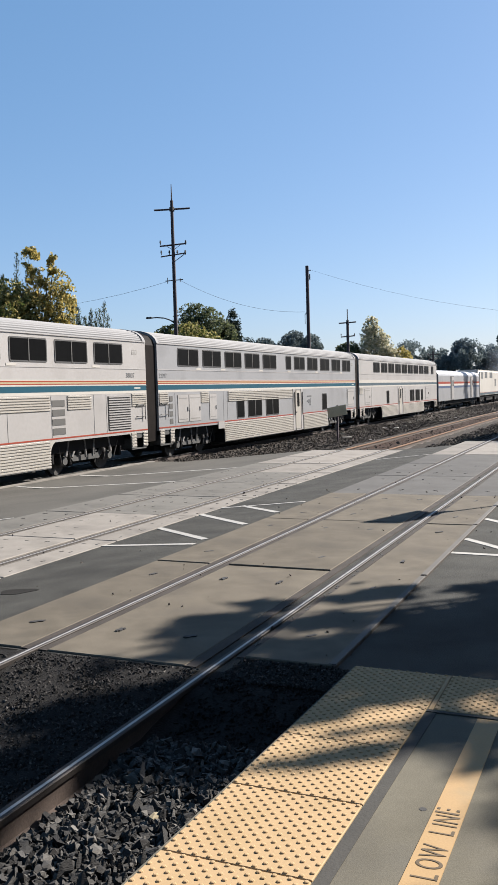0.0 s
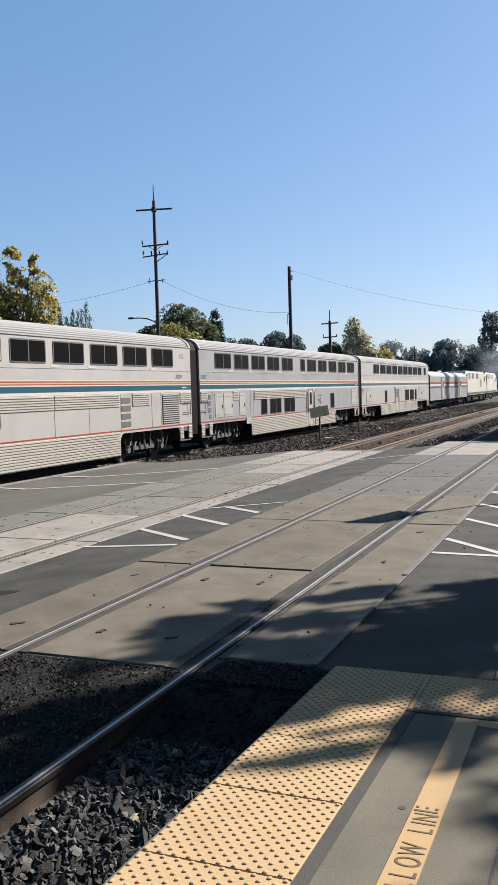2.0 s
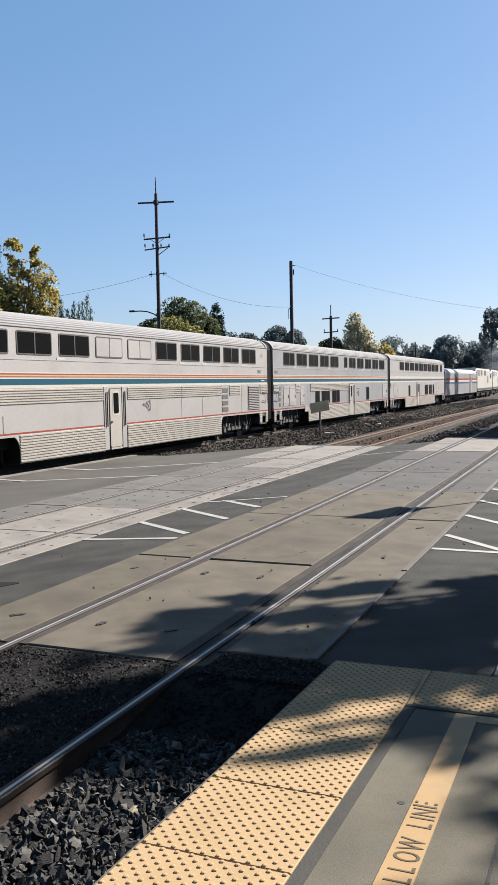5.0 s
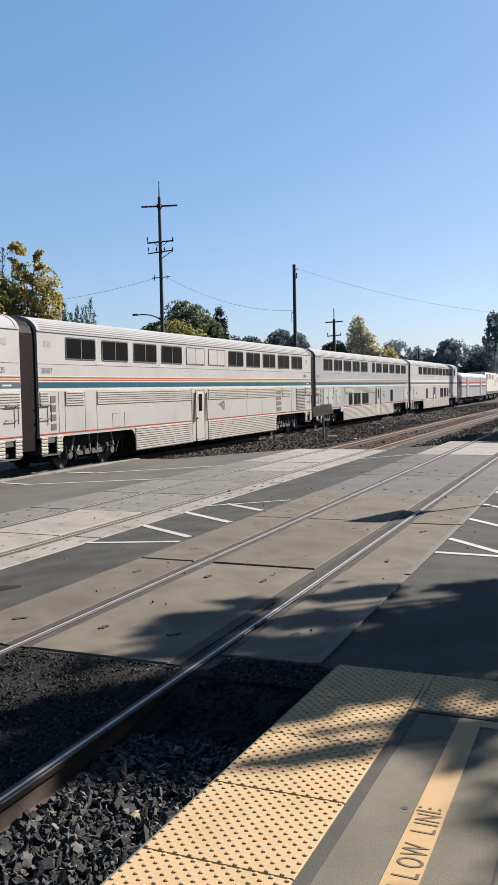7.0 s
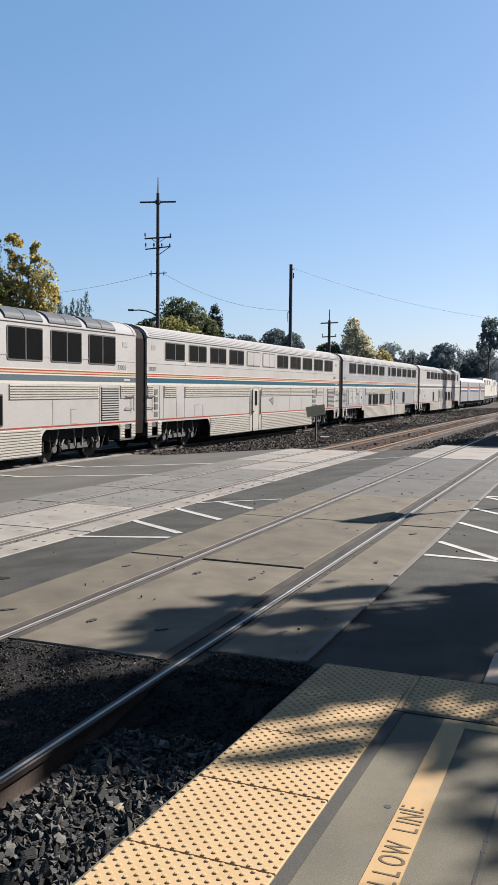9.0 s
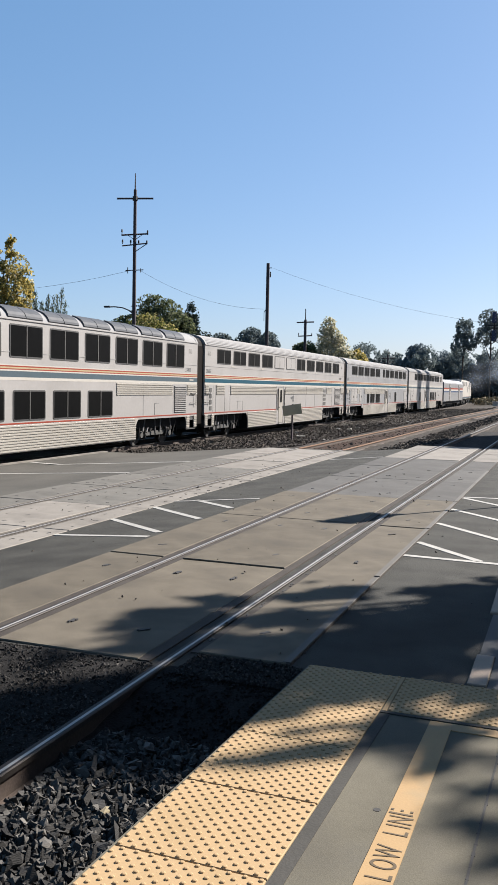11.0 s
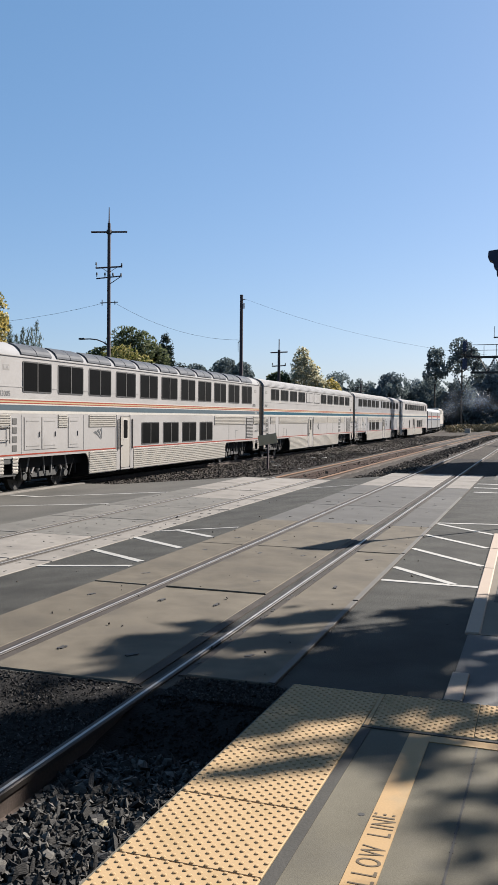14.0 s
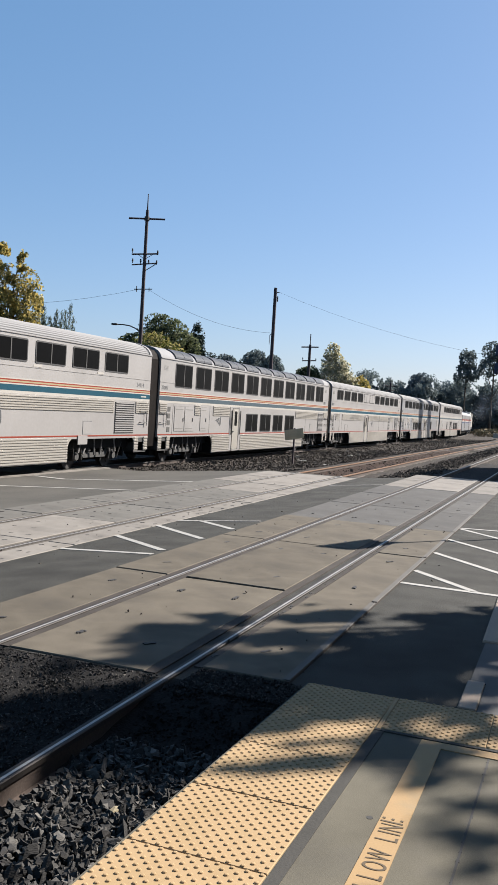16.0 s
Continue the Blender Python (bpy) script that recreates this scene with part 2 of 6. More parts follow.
LEAF = {
    "green": island_mat("leaf_green", [(0.032, 0.046, 0.024), (0.068, 0.085, 0.042), (0.105, 0.122, 0.06), (0.15, 0.165, 0.08)], 0.6, 0.4),
    "gold": island_mat("leaf_gold", [(0.11, 0.12, 0.045), (0.3, 0.25, 0.08), (0.58, 0.46, 0.15), (0.46, 0.35, 0.11), (0.16, 0.17, 0.06)], 0.6, 0.4),
    "mixed": island_mat("leaf_mixed", [(0.05, 0.07, 0.02), (0.12, 0.14, 0.035), (0.26, 0.23, 0.07), (0.42, 0.36, 0.16), (0.12, 0.14, 0.04)], 0.6, 0.4),
    "pale": island_mat("leaf_pale", [(0.2, 0.22, 0.13), (0.4, 0.38, 0.26), (0.72, 0.69, 0.55), (0.5, 0.44, 0.27), (0.26, 0.27, 0.17)], 0.6, 0.5),
    "cypress": island_mat("leaf_cypress", [(0.016, 0.028, 0.022), (0.035, 0.052, 0.04), (0.06, 0.08, 0.06)], 0.7, 0.15),
    "grey": island_mat("leaf_grey_green", [(0.06, 0.085, 0.065), (0.1, 0.13, 0.1), (0.15, 0.18, 0.14)], 0.6, 0.25),
    # distance haze is put into these leaf colours: lighter, bluer, with little contrast
    "dark": island_mat("leaf_dark_hazed", [(0.135, 0.175, 0.195), (0.16, 0.2, 0.22), (0.185, 0.22, 0.235)], 0.95, 0.3),
    "gum": island_mat("leaf_gum_hazed", [(0.12, 0.15, 0.155), (0.145, 0.18, 0.18), (0.175, 0.205, 0.2)], 0.95, 0.3),
}


# ---- mesh helpers ----
def mesh_ob(name, verts, faces, material, parent=None, label="", smooth=False):
    me = bpy.data.meshes.new(name)
    me.from_pydata([tuple(map(float, v)) for v in verts], [], faces)
    me.materials.append(material)
    if smooth:
        me.shade_smooth()
    ob = new(name, me)
    if parent:
        ob.parent = parent
    if label:
        ob["label"] = label
    return ob


def part(name, bm, material, parent=None, label="", smooth=False):
    bmesh.ops.recalc_face_normals(bm, faces=bm.faces)
    me = bpy.data.meshes.new(name)
    bm.to_mesh(me)
    bm.free()
    me.materials.append(material)
    if smooth:
        me.shade_smooth()
    ob = new(name, me)
    if parent:
        ob.parent = parent
    if label:
        ob["label"] = label
    return ob


def add_box(bm, x0, x1, y0, y1, z0, z1, bevel=0.0):
    r = bmesh.ops.create_cube(bm, size=1)
    bmesh.ops.scale(bm, verts=r["verts"], vec=(x1 - x0, y1 - y0, z1 - z0))
    bmesh.ops.translate(bm, verts=r["verts"], vec=((x0 + x1) / 2, (y0 + y1) / 2, (z0 + z1) / 2))
    if bevel:
        es = list({e for v in r["verts"] for e in v.link_edges})
        bmesh.ops.bevel(bm, geom=es, offset=bevel, segments=1, affect="EDGES")


def boxes(*bs, bevel=0.0):
    bm = bmesh.new()
    for b in bs:
        add_box(bm, *b, bevel=bevel)
    return bm


def add_tube(bm, a, b, r0, r1=None, n=8):
    a, b = Vector(a), Vector(b)
    d = b - a
    m = Matrix.Translation((a + b) / 2) @ d.to_track_quat("Z", "Y").to_matrix().to_4x4()
    bmesh.ops.create_cone(bm, cap_ends=True, segments=n, radius1=r0, radius2=r0 if r1 is None else r1, depth=d.length, matrix=m)


def tubes(*ts, n=8):
    bm = bmesh.new()
    for t in ts:
        add_tube(bm, *t, n=n)
    return bm


def extrude_profile(bm, pts, y0, y1):
    """A closed outline of (x, z), drawn out along y."""
    a = [bm.verts.new((x, y0, z)) for x, z in pts]
    b = [bm.verts.new((x, y1, z)) for x, z in pts]
    k = len(pts)
    for i in range(k):
        bm.faces.new((a[i], a[(i + 1) % k], b[(i + 1) % k], b[i]))
    bm.faces.new(a[::-1])
    bm.faces.new(b)


def rounded(y0, y1, z0, z1, r, n=3):
    """Outline of a rectangle with round corners in (y, z)."""
    out = []
    for cy, cz, a0 in ((y1 - r, z1 - r, 0), (y0 + r, z1 - r, 90), (y0 + r, z0 + r, 180), (y1 - r, z0 + r, 270)):
        for i in range(n + 1):
            a = radians(a0 + 90 * i / n)
            out.append((cy + r * math.cos(a), cz + r * math.sin(a)))
    return out


def plate(bm, outline, x0, x1):
    """A (y, z) outline with thickness from x0 to x1."""
    a = [bm.verts.new((x0, y, z)) for y, z in outline]
    b = [bm.verts.new((x1, y, z)) for y, z in outline]
    k = len(outline)
    for i in range(k):
        bm.faces.new((a[i], a[(i + 1) % k], b[(i + 1) % k], b[i]))
    bm.faces.new(a[::-1])
    bm.faces.new(b)


def thing(name, label, category, at=(0, 0, 0), group="", kind="", rz=0.0):
    e = new(name)
    e.matrix_basis = pose(*at, 0, 0, rz)
    return tagged(e, label, category, group, kind)


# ---- ground ----
def bend(y):
    """The two nearer tracks ease to the right in the distance."""
    return max(0.0, y - 45) ** 2 / 4600


def road_z(x):
    return float(np.interp(x, [-60, -12.2, -7.0, -3.95, -2.35, 30], [-0.72, -0.615, -0.175, -0.165, -0.02, -0.02]))


def ballast_z(x):
    return float(np.interp(x, [-60, -19, -17, -12.9, -9.5, -7.6, -7.0, -3.5, -2.9, -2.3, 1.2, 2.4, 40],
                           [-0.9, -0.85, -0.74, -0.74, -0.6, -0.5, -0.3, -0.3, -0.24, -0.15, -0.15, -0.25, -0.25]))


def sheet(name, xs, ys, zf, material, rough=0.0, freq=1.0, label="", parent=None):
    verts = [(x, y, zf(x, y) + (noise.noise((x * freq, y * freq, 3.1)) * rough if rough else 0)) for y in ys for x in xs]
    w = len(xs)
    faces = [(j * w + i, j * w + i + 1, (j + 1) * w + i + 1, (j + 1) * w + i) for j in range(len(ys) - 1) for i in range(w - 1)]
    ob = mesh_ob(name, verts, faces, material, parent, smooth=True)
    return tagged(ob, label, "", "", "structure")


far_x = [-2500, -600, -200, -80, -40, -20, 0, 20, 60, 200, 600, 2500]
far_y = [-800, -200, -60, -20, 0, 30, 80, 140, 200, 260, 400, 900, 2500]
sheet("ground", far_x, far_y, lambda x, y: -1.0 + (0.0 if y < 200 else min(6.0, (y - 200) * 0.03)), M["dirt"], label="dry bare ground reaching to the horizon")

sheet("road_west", [-60, -40, -25, -18, -12.2, -10, -8.5, -7.04], [5.45, 8, 11, 14, 17, 20, 23, 26, 28.2], lambda x, y: road_z(x), M["road"], label="pale worn asphalt between the second and the far track")
rx = sorted(set([-7.04, -5, -3.9, -3.1, -2.35, -1, 0.9, 2, 4, 8, 30]))
sheet("road", rx, [5.45, 8, 11, 14, 17, 20, 23, 26, 28.2], lambda x, y: road_z(x), M["asphalt"], label="worn grey asphalt road over the level crossing")
sheet("street", [1.2, 6, 14, 30], [28.2, 34, 45, 60], lambda x, y: -0.02, M["road"], label="shaded asphalt street beside the tracks")

bx = [-60, -30, -22] + list(np.arange(-19, 2.41, 0.35)) + [6, 12]
by = list(np.arange(28.15, 60, 0.5)) + list(np.arange(60, 260, 4.0))
sheet("ballast_bed_far", bx, by, lambda x, y: ballast_z(x - bend(y)) if x - bend(y) > -9 else ballast_z(x), M["gravel"], 0.05, 1.7, "grey-brown railway ballast beyond the crossing")
def near_bed(x, y):
    """Fines lie flush against the panel ends and fall away towards the open ballast."""
    if x > 0.05:
        return float(np.interp(y, [3.9, 4.7, 5.3], [-0.23, -0.14, -0.018]))
    return float(np.interp(y, [3.6, 4.6, 5.3, 5.4], [-0.17, -0.11, -0.024, -0.02]))


sheet("ballast_bed_near", list(np.arange(-4.2, 0.99, 0.12)), list(np.arange(-4, 5.5, 0.12)),
      lambda x, y: near_bed(x, y), M["fines"], 0.025, 5.0, "dark ballast and fines under the near track")
sheet("asphalt_margin", [-4.6, -4.15], [-4, 5.45], lambda x, y: -0.1, M["asphalt"], label="asphalt margin beside the near track")


def rail_line(parent, x, z, y0, y1, head, web, curve):
    """A rail of flat-bottomed section: foot, web and head, along the track."""
    n = max(1, int((y1 - y0) / 6))
    ys = [y0 + (y1 - y0) * i / n for i in range(n + 1)]

    def sweep(name, prof, material):
        verts, faces, k = [], [], len(prof)
        for y in ys:
            dx = curve(y)
            verts += [(x + dx + px, y, z + pz) for px, pz in prof]
        for j in range(n):
            for i in range(k):
                a, b = j * k + i, j * k + (i + 1) % k
                faces.append((a, b, b + k, a + k))
        faces += [tuple(range(k))[::-1], tuple(range(n * k, n * k + k))]
        return mesh_ob(name, verts, faces, material, parent)
    if head is M["steel"]:
        sweep("running_band", [(-0.004, -0.003), (-0.004, 0.0008), (0.015, 0.0008), (0.015, -0.003)], head)
    sweep("rail_head", [(-0.037, -0.006), (-0.03, 0), (0.03, 0), (0.037, -0.006), (0.037, -0.034), (-0.037, -0.034)], M["rail_side"] if head is M["steel"] else head)
    sweep("rail_web", [(-0.037, -0.034), (0.037, -0.034), (0.012, -0.05), (0.012, -0.145), (0.07, -0.165), (0.07, -0.175), (-0.07, -0.175), (-0.07, -0.165), (-0.012, -0.145), (-0.012, -0.05)], web)


def tie_mesh():
    bm = boxes((-1.3, 1.3, -0.11, 0.11, -0.36, -0.172), bevel=0.012)
    me = bpy.data.meshes.new("tie")
    bm.to_mesh(me)
    bm.free()
    me.materials.append(M["tie"])
    return me


TIE = tie_mesh()


def track(label, xr, z, y0, y1, head, web, curve, ties):
    t = thing("track", label, "railway track", kind="structure")
    rail_line(t, xr, z, y0, y1, head, web, curve)
    rail_line(t, xr - 1.505, z, y0, y1, head, web, curve)
    for a, b in ties:
        y = a
        while y < b:
            o = new("tie", TIE)
            o.parent = t
            o.location = (xr - 0.7525 + curve(y) + random.uniform(-0.03, 0.03), y, z + random.uniform(-0.01, 0.006))
            o.rotation_euler = (0, 0, random.uniform(-0.012, 0.012))
            y += 0.54
    return t


rust_head = mat("rusty_rail_head", (0.42, 0.25, 0.15), (0.24, 0.135, 0.08), 0.8, scale=6, fine=40, bump=0.1, spec=0.15)
track("near railway track with bright worn rail heads", 0.0, 0.0, -4, 170, M["steel"], M["rust"], bend, [(-3.8, 5.3), (30.2, 80)])
track("second railway track of rusty rails on dark ties", -4.5, -0.15, 2, 28.1, M["steel"], M["rust"], lambda y: 0.0, [])
track("rusty-railed track running on past the crossing", -4.5, -0.15, 28.1, 190, rust_head, M["rust"], bend, [(28.4, 95)])


def left_bend(y):
    """The far track eases to the left in the distance."""
    return -max(0.0, y - 120) ** 2 / 1200


track("far track on which the train runs", -14.1, -0.6, -30, 230, M["steel"], M["rust"], left_bend, [(30, 90)])


# ---- crossing panels ----
def slab_mesh(w, l, h, material):
    bm = boxes((-w / 2, w / 2, -l / 2, l / 2, -h, 0), bevel=0.008)
    me = bpy.data.meshes.new("crossing_panel")
    bm.to_mesh(me)
    bm.free()
    me.materials.append(material)
    return me


def disc_mesh():
    """A crumbled hollow round a lifting bolt, uneven in outline."""
    rng = random.Random(7)
    bm = bmesh.new()
    for cx, cy, r in ((0, 0, 0.034), (0.03, 0.02, 0.02), (-0.028, -0.018, 0.016)):
        ring = [bm.verts.new((cx + r * rng.uniform(0.7, 1.25) * math.cos(a * math.pi / 5), cy + r * rng.uniform(0.6, 1.2) * math.sin(a * math.pi / 5), 0.003 + 0.001 * (cx > 0))) for a in range(10)]
        low = [bm.verts.new((v.co.x, v.co.y, -0.01)) for v in ring]
        bm.faces.new(ring)
        for i in range(10):
            bm.faces.new((low[i], low[(i + 1) % 10], ring[(i + 1) % 10], ring[i]))
    me = bpy.data.meshes.new("bolt_recess")
    bm.to_mesh(me)
    bm.free()
    me.materials.append(M["hole"])
    return me


DISC = disc_mesh()


def recess(parent, x, y, z, s=1.0):
    o = new("bolt_recess", DISC)
    o.parent = parent
    o.location, o.rotation_euler = (x, y, z), (0, 0, random.uniform(-0.5, 0.5) + (3.14 if random.random() < 0.5 else 0))
    o.scale = (s * random.uniform(0.5, 0.75), s * random.uniform(1.4, 2.0), 1)


crossing = thing("crossing_near", "tan concrete crossing panels either side of the rails", "level crossing", kind="structure")
seams = [5.49, 8.775, 12.08, 15.23, 18.4, 21.4, 24.1, 27.0, 29.9]
for x0, x1, holes in ((-2.29, -1.62, (-1.95,)), (-1.385, -0.205, (-1.13, -0.5)), (0.12, 0.78, (0.42,))):
    for a, b in zip(seams, seams[1:]):
        a2 = 5.79 if (a == 5.49 and x0 > 0) else a
        # panels past 15 m take the grey that carries painted glare
        o = new("panel", slab_mesh(x1 - x0, b - a2 - 0.026, 0.18, M["apron"] if a > 24 and x0 < 0.5 else M["panel_glare" if a > 15 else "panel"]))
        o.parent = crossing
        o.location = ((x0 + x1) / 2, (a2 + b) / 2, random.uniform(-0.008, 0.002))
        o.rotation_euler = (random.uniform(-0.001, 0.001), random.uniform(-0.002, 0.002), 0)
        if a < 20:
            for hx in holes:
                for hy in (a2 + 0.65, b - 0.67):
                    recess(crossing, hx + random.uniform(-0.02, 0.02), hy, 0.0)
for k, (x0, x1) in enumerate(((-1.62, -1.55), (-1.46, -1.385), (-0.205, -0.115), (0.06, 0.12), (0.78, 0.81))):
    part("flangeway_strip", boxes((x0, x1, 5.5 if x0 < 0 else 5.8, 29.9, -0.17, -0.009 if k < 4 else -0.004)), M["flange"], crossing)

apron = thing("crossing_second", "pale concrete crossing panels of the second track", "level crossing", kind="structure")
ay = [3.2 + 2.44 * i for i in range(11)]
for x0, x1, holes in ((-6.98, -6.13, (-6.75, -6.3)), (-5.87, -4.64, (-5.6, -5.25, -4.9)), (-4.37, -3.93, (-4.25, -4.05))):
    for a, b in zip(ay, ay[1:]):
        if b > 27.7:
            continue
        worn = a < 21 if x0 < -6 else 11 < a < 19 and x0 < -5
        o = new("panel", slab_mesh(x1 - x0, b - a - 0.025, 0.2, M["apron_worn" if worn else "apron"]))
        o.parent = apron
        o.location = ((x0 + x1) / 2, (a + b) / 2, -0.15 + random.uniform(-0.006, 0.002))
        if b < 22:
            for hx in holes:
                for hy in (0.3, 0.92, 1.54, 2.14):
                    if random.random() < 0.12:
                        continue
                    recess(apron, hx + random.uniform(-0.03, 0.03), a + hy, -0.15, random.uniform(0.45, 0.8))
for x0, x1 in ((-6.13, -6.05), (-5.96, -5.87), (-4.64, -4.545), (-4.455, -4.37)):
    part("flangeway_strip", boxes((x0, x1, 3.2, 27.6, -0.3, -0.161)), M["pale_flange"], apron)
part("end_strip", boxes((-7.0, -3.92, 27.6, 27.75, -0.35, -0.155)), M["apron"], apron)


for k in range(42):
    rr = random.Random(500 + k)
    y = 5.9 + 13 * rr.random()
    o = new("crumb", DISC)
    o.parent, o.location, o.rotation_euler = crossing, (0.088 + rr.uniform(-0.012, 0.012), y, -0.0085), (0, 0, 1.57 + rr.uniform(-0.3, 0.3))
    o.scale = (rr.uniform(0.5, 1.1), rr.uniform(0.25, 0.5), 1)

# ---- painted lines ----
def stripe_on_road(a, b, w, name="road_line", label="worn white painted line on the asphalt"):
    (xa, ya), (xb, yb) = a, b
    d = Vector((xb - xa, yb - ya))
    nrm = Vector((-d.y, d.x)).normalized() * w / 2
    n = 5
    top, bot = [], []
    for i in range(n + 1):
        f = i / n
        p = Vector((xa, ya)) + d * f
        for s in (1, -1):
            q = p + nrm * s
            top.append((q.x, q.y, road_z(q.x) + 0.006))
            bot.append((q.x, q.y, road_z(q.x) - 0.004))
    verts = top + bot
    k = len(top)
    faces = []
    for i in range(n):
        j = 2 * i
        faces += [(j, j + 1, j + 3, j + 2), (k + j, k + j + 2, k + j + 3, k + j + 1), (j, j + 2, k + j + 2, k + j), (j + 1, k + j + 1, k + j + 3, j + 3)]
    faces += [(0, k, k + 1, 1), (k - 2, k - 1, 2 * k - 1, 2 * k - 2)]
    return tagged(mesh_ob(name, verts, faces, M["white"]), label, "", "", "structure")


for a, b, w in (((-4.0, 10.19), (-2.4, 9.93), 0.1), ((-3.98, 11.78), (-2.42, 10.29), 0.1), ((-3.97, 13.22), (-2.4, 11.56), 0.1), ((-3.6, 14.14), (-2.4, 12.81), 0.1),
                ((-4.0, 13.99), (-2.4, 14.11), 0.09), ((0.81, 10.13), (1.94, 10.08), 0.1), ((0.81, 11.08), (1.67, 10.14), 0.1), ((0.81, 12.77), (1.9, 11.54), 0.1),
                ((0.81, 14.37), (1.87, 13.19), 0.1), ((0.81, 15.95), (1.88, 14.77), 0.1), ((0.81, 16.05), (3.2, 16.5), 0.1), ((-13.2, 23.1), (-7.1, 21.6), 0.17),
                ((-13.2, 19.95), (-7.1, 18.15), 0.14), ((-8.4, 11.4), (-7.12, 12.25), 0.12), ((-3.85, 24.1), (-2.35, 24.35), 0.12), ((0.85, 24.7), (4.0, 24.7), 0.2), ((0.95, 23.2), (4.0, 23.2), 0.18), ((0.85, 26.2), (4.0, 26.2), 0.2)):
    stripe_on_road(a, b, w * 1.02)

# ---- kerb and pavement at the right ----
kerb = thing("kerb", "cream-painted concrete kerb beside the crossing", "kerb", kind="structure")
KERB_LEAN = -0.0135


def kerb_x(y):
    return 1.97 + KERB_LEAN * (y - 7.83)


for i in range(4):
    y0 = 7.83 + 1.75 * i
    o = part("kerb_stone", boxes((0, 0.135, 0.004, 1.746, -0.2, 0.004), bevel=0.012), M["kerb"], kerb)
    o.location, o.rotation_euler = (kerb_x(y0), y0, 0), (0, 0, -KERB_LEAN)
part("kerb_stone", boxes((1.985, 2.11, 5.88, 6.55, -0.2, 0.006), bevel=0.006), M["kerb"], kerb)
pave = thing("pavement", "grey concrete pavement behind the kerb", "pavement", kind="structure")
for i in range(4):
    for j in range(5):
        y0, x0 = 7.83 + 1.75 * i, 2.25 + 1.5 * j
        part("paving_slab", boxes((x0 + 0.006, x0 + 1.494, y0 + 0.006, y0 + 1.744, -0.2, -0.004), bevel=0.008), M["paving"], pave)
part("back_strip", boxes((2.03, 2.252, 7.84, 14.8, -0.2, -0.012)), M["paving"], pave)
# a shadow along the paving, laid as a dark strip
part("shadow_strip", boxes((2.15, 2.24, 9.3, 13.6, -0.2, -0.007)), M["edge"], pave)
part("ramp", boxes((2.0, 9.6, 6.56, 7.8, -0.2, -0.008), (2.115, 9.6, 5.65, 6.56, -0.2, -0.008)), M["ramp"], pave)
grate = thing("pavement_vent", "small beige utility box lid in the pavement", "utility lid")
part("lid", boxes((2.27, 2.6, 9.95, 10.6, -0.01, 0.008), bevel=0.004), M["slab"], grate)
part("slot_plate", boxes((2.32, 2.54, 10.05, 10.5, 0.007, 0.012)), M["edge"], grate)

# ---- platform ----
platform = thing("platform", "low concrete station platform with a tactile edge", "platform", kind="structure")


def edge_out(y):
    """The platform's track edge, a little askew to the rails."""
    return 0.998 + 0.0365 * (min(y, 5.6) - 5.3)


def edge_in(y):
    """Inner edge of the tactile strip."""
    return 1.602 + 0.0215 * (y - 5.0)


def skew_bar(bm, fa, fb, y0, y1, z0, z1):
    """A bar between two slightly askew lines."""
    q = [(fa(y0), y0), (fb(y0), y0), (fb(y1), y1), (fa(y1), y1)]
    lo, hi = [bm.verts.new((x, y, z0)) for x, y in q], [bm.verts.new((x, y, z1)) for x, y in q]
    bm.faces.new(lo[::-1])
    bm.faces.new(hi)
    for i in range(4):
        bm.faces.new((lo[i], lo[(i + 1) % 4], hi[(i + 1) % 4], hi[i]))
    return bm


part("slab", skew_bar(bmesh.new(), lambda y: edge_out(y) - 0.012, lambda y: 9.6, -8, 5.61, -0.45, 0.075), M["slab"], platform)
part("sealant_strip", skew_bar(bmesh.new(), lambda y: edge_in(y) + 0.004, lambda y: edge_in(y) + 0.062, -8, 4.99, 0.07, 0.079), M["edge"], platform)
part("sealant_strip", boxes((1.605, 9.6, 4.965, 4.995, 0.07, 0.083)), M["edge"], platform)
part("joint", skew_bar(bmesh.new(), lambda y: 2.272 + 0.02 * (y - 4.8), lambda y: 2.282 + 0.02 * (y - 4.8), -8, 4.86, 0.07, 0.0775), M["hole"], platform)
part("yellow_line", skew_bar(bmesh.new(), lambda y: 1.890 + 0.0165 * (y - 4.96), lambda y: 2.012 + 0.008 * (y - 4.96), -8, 4.955, 0.07, 0.08), M["line"], platform)
part("yellow_line", boxes((2.0125, 9.6, 4.862, 4.955, 0.07, 0.08)), M["line"], platform)


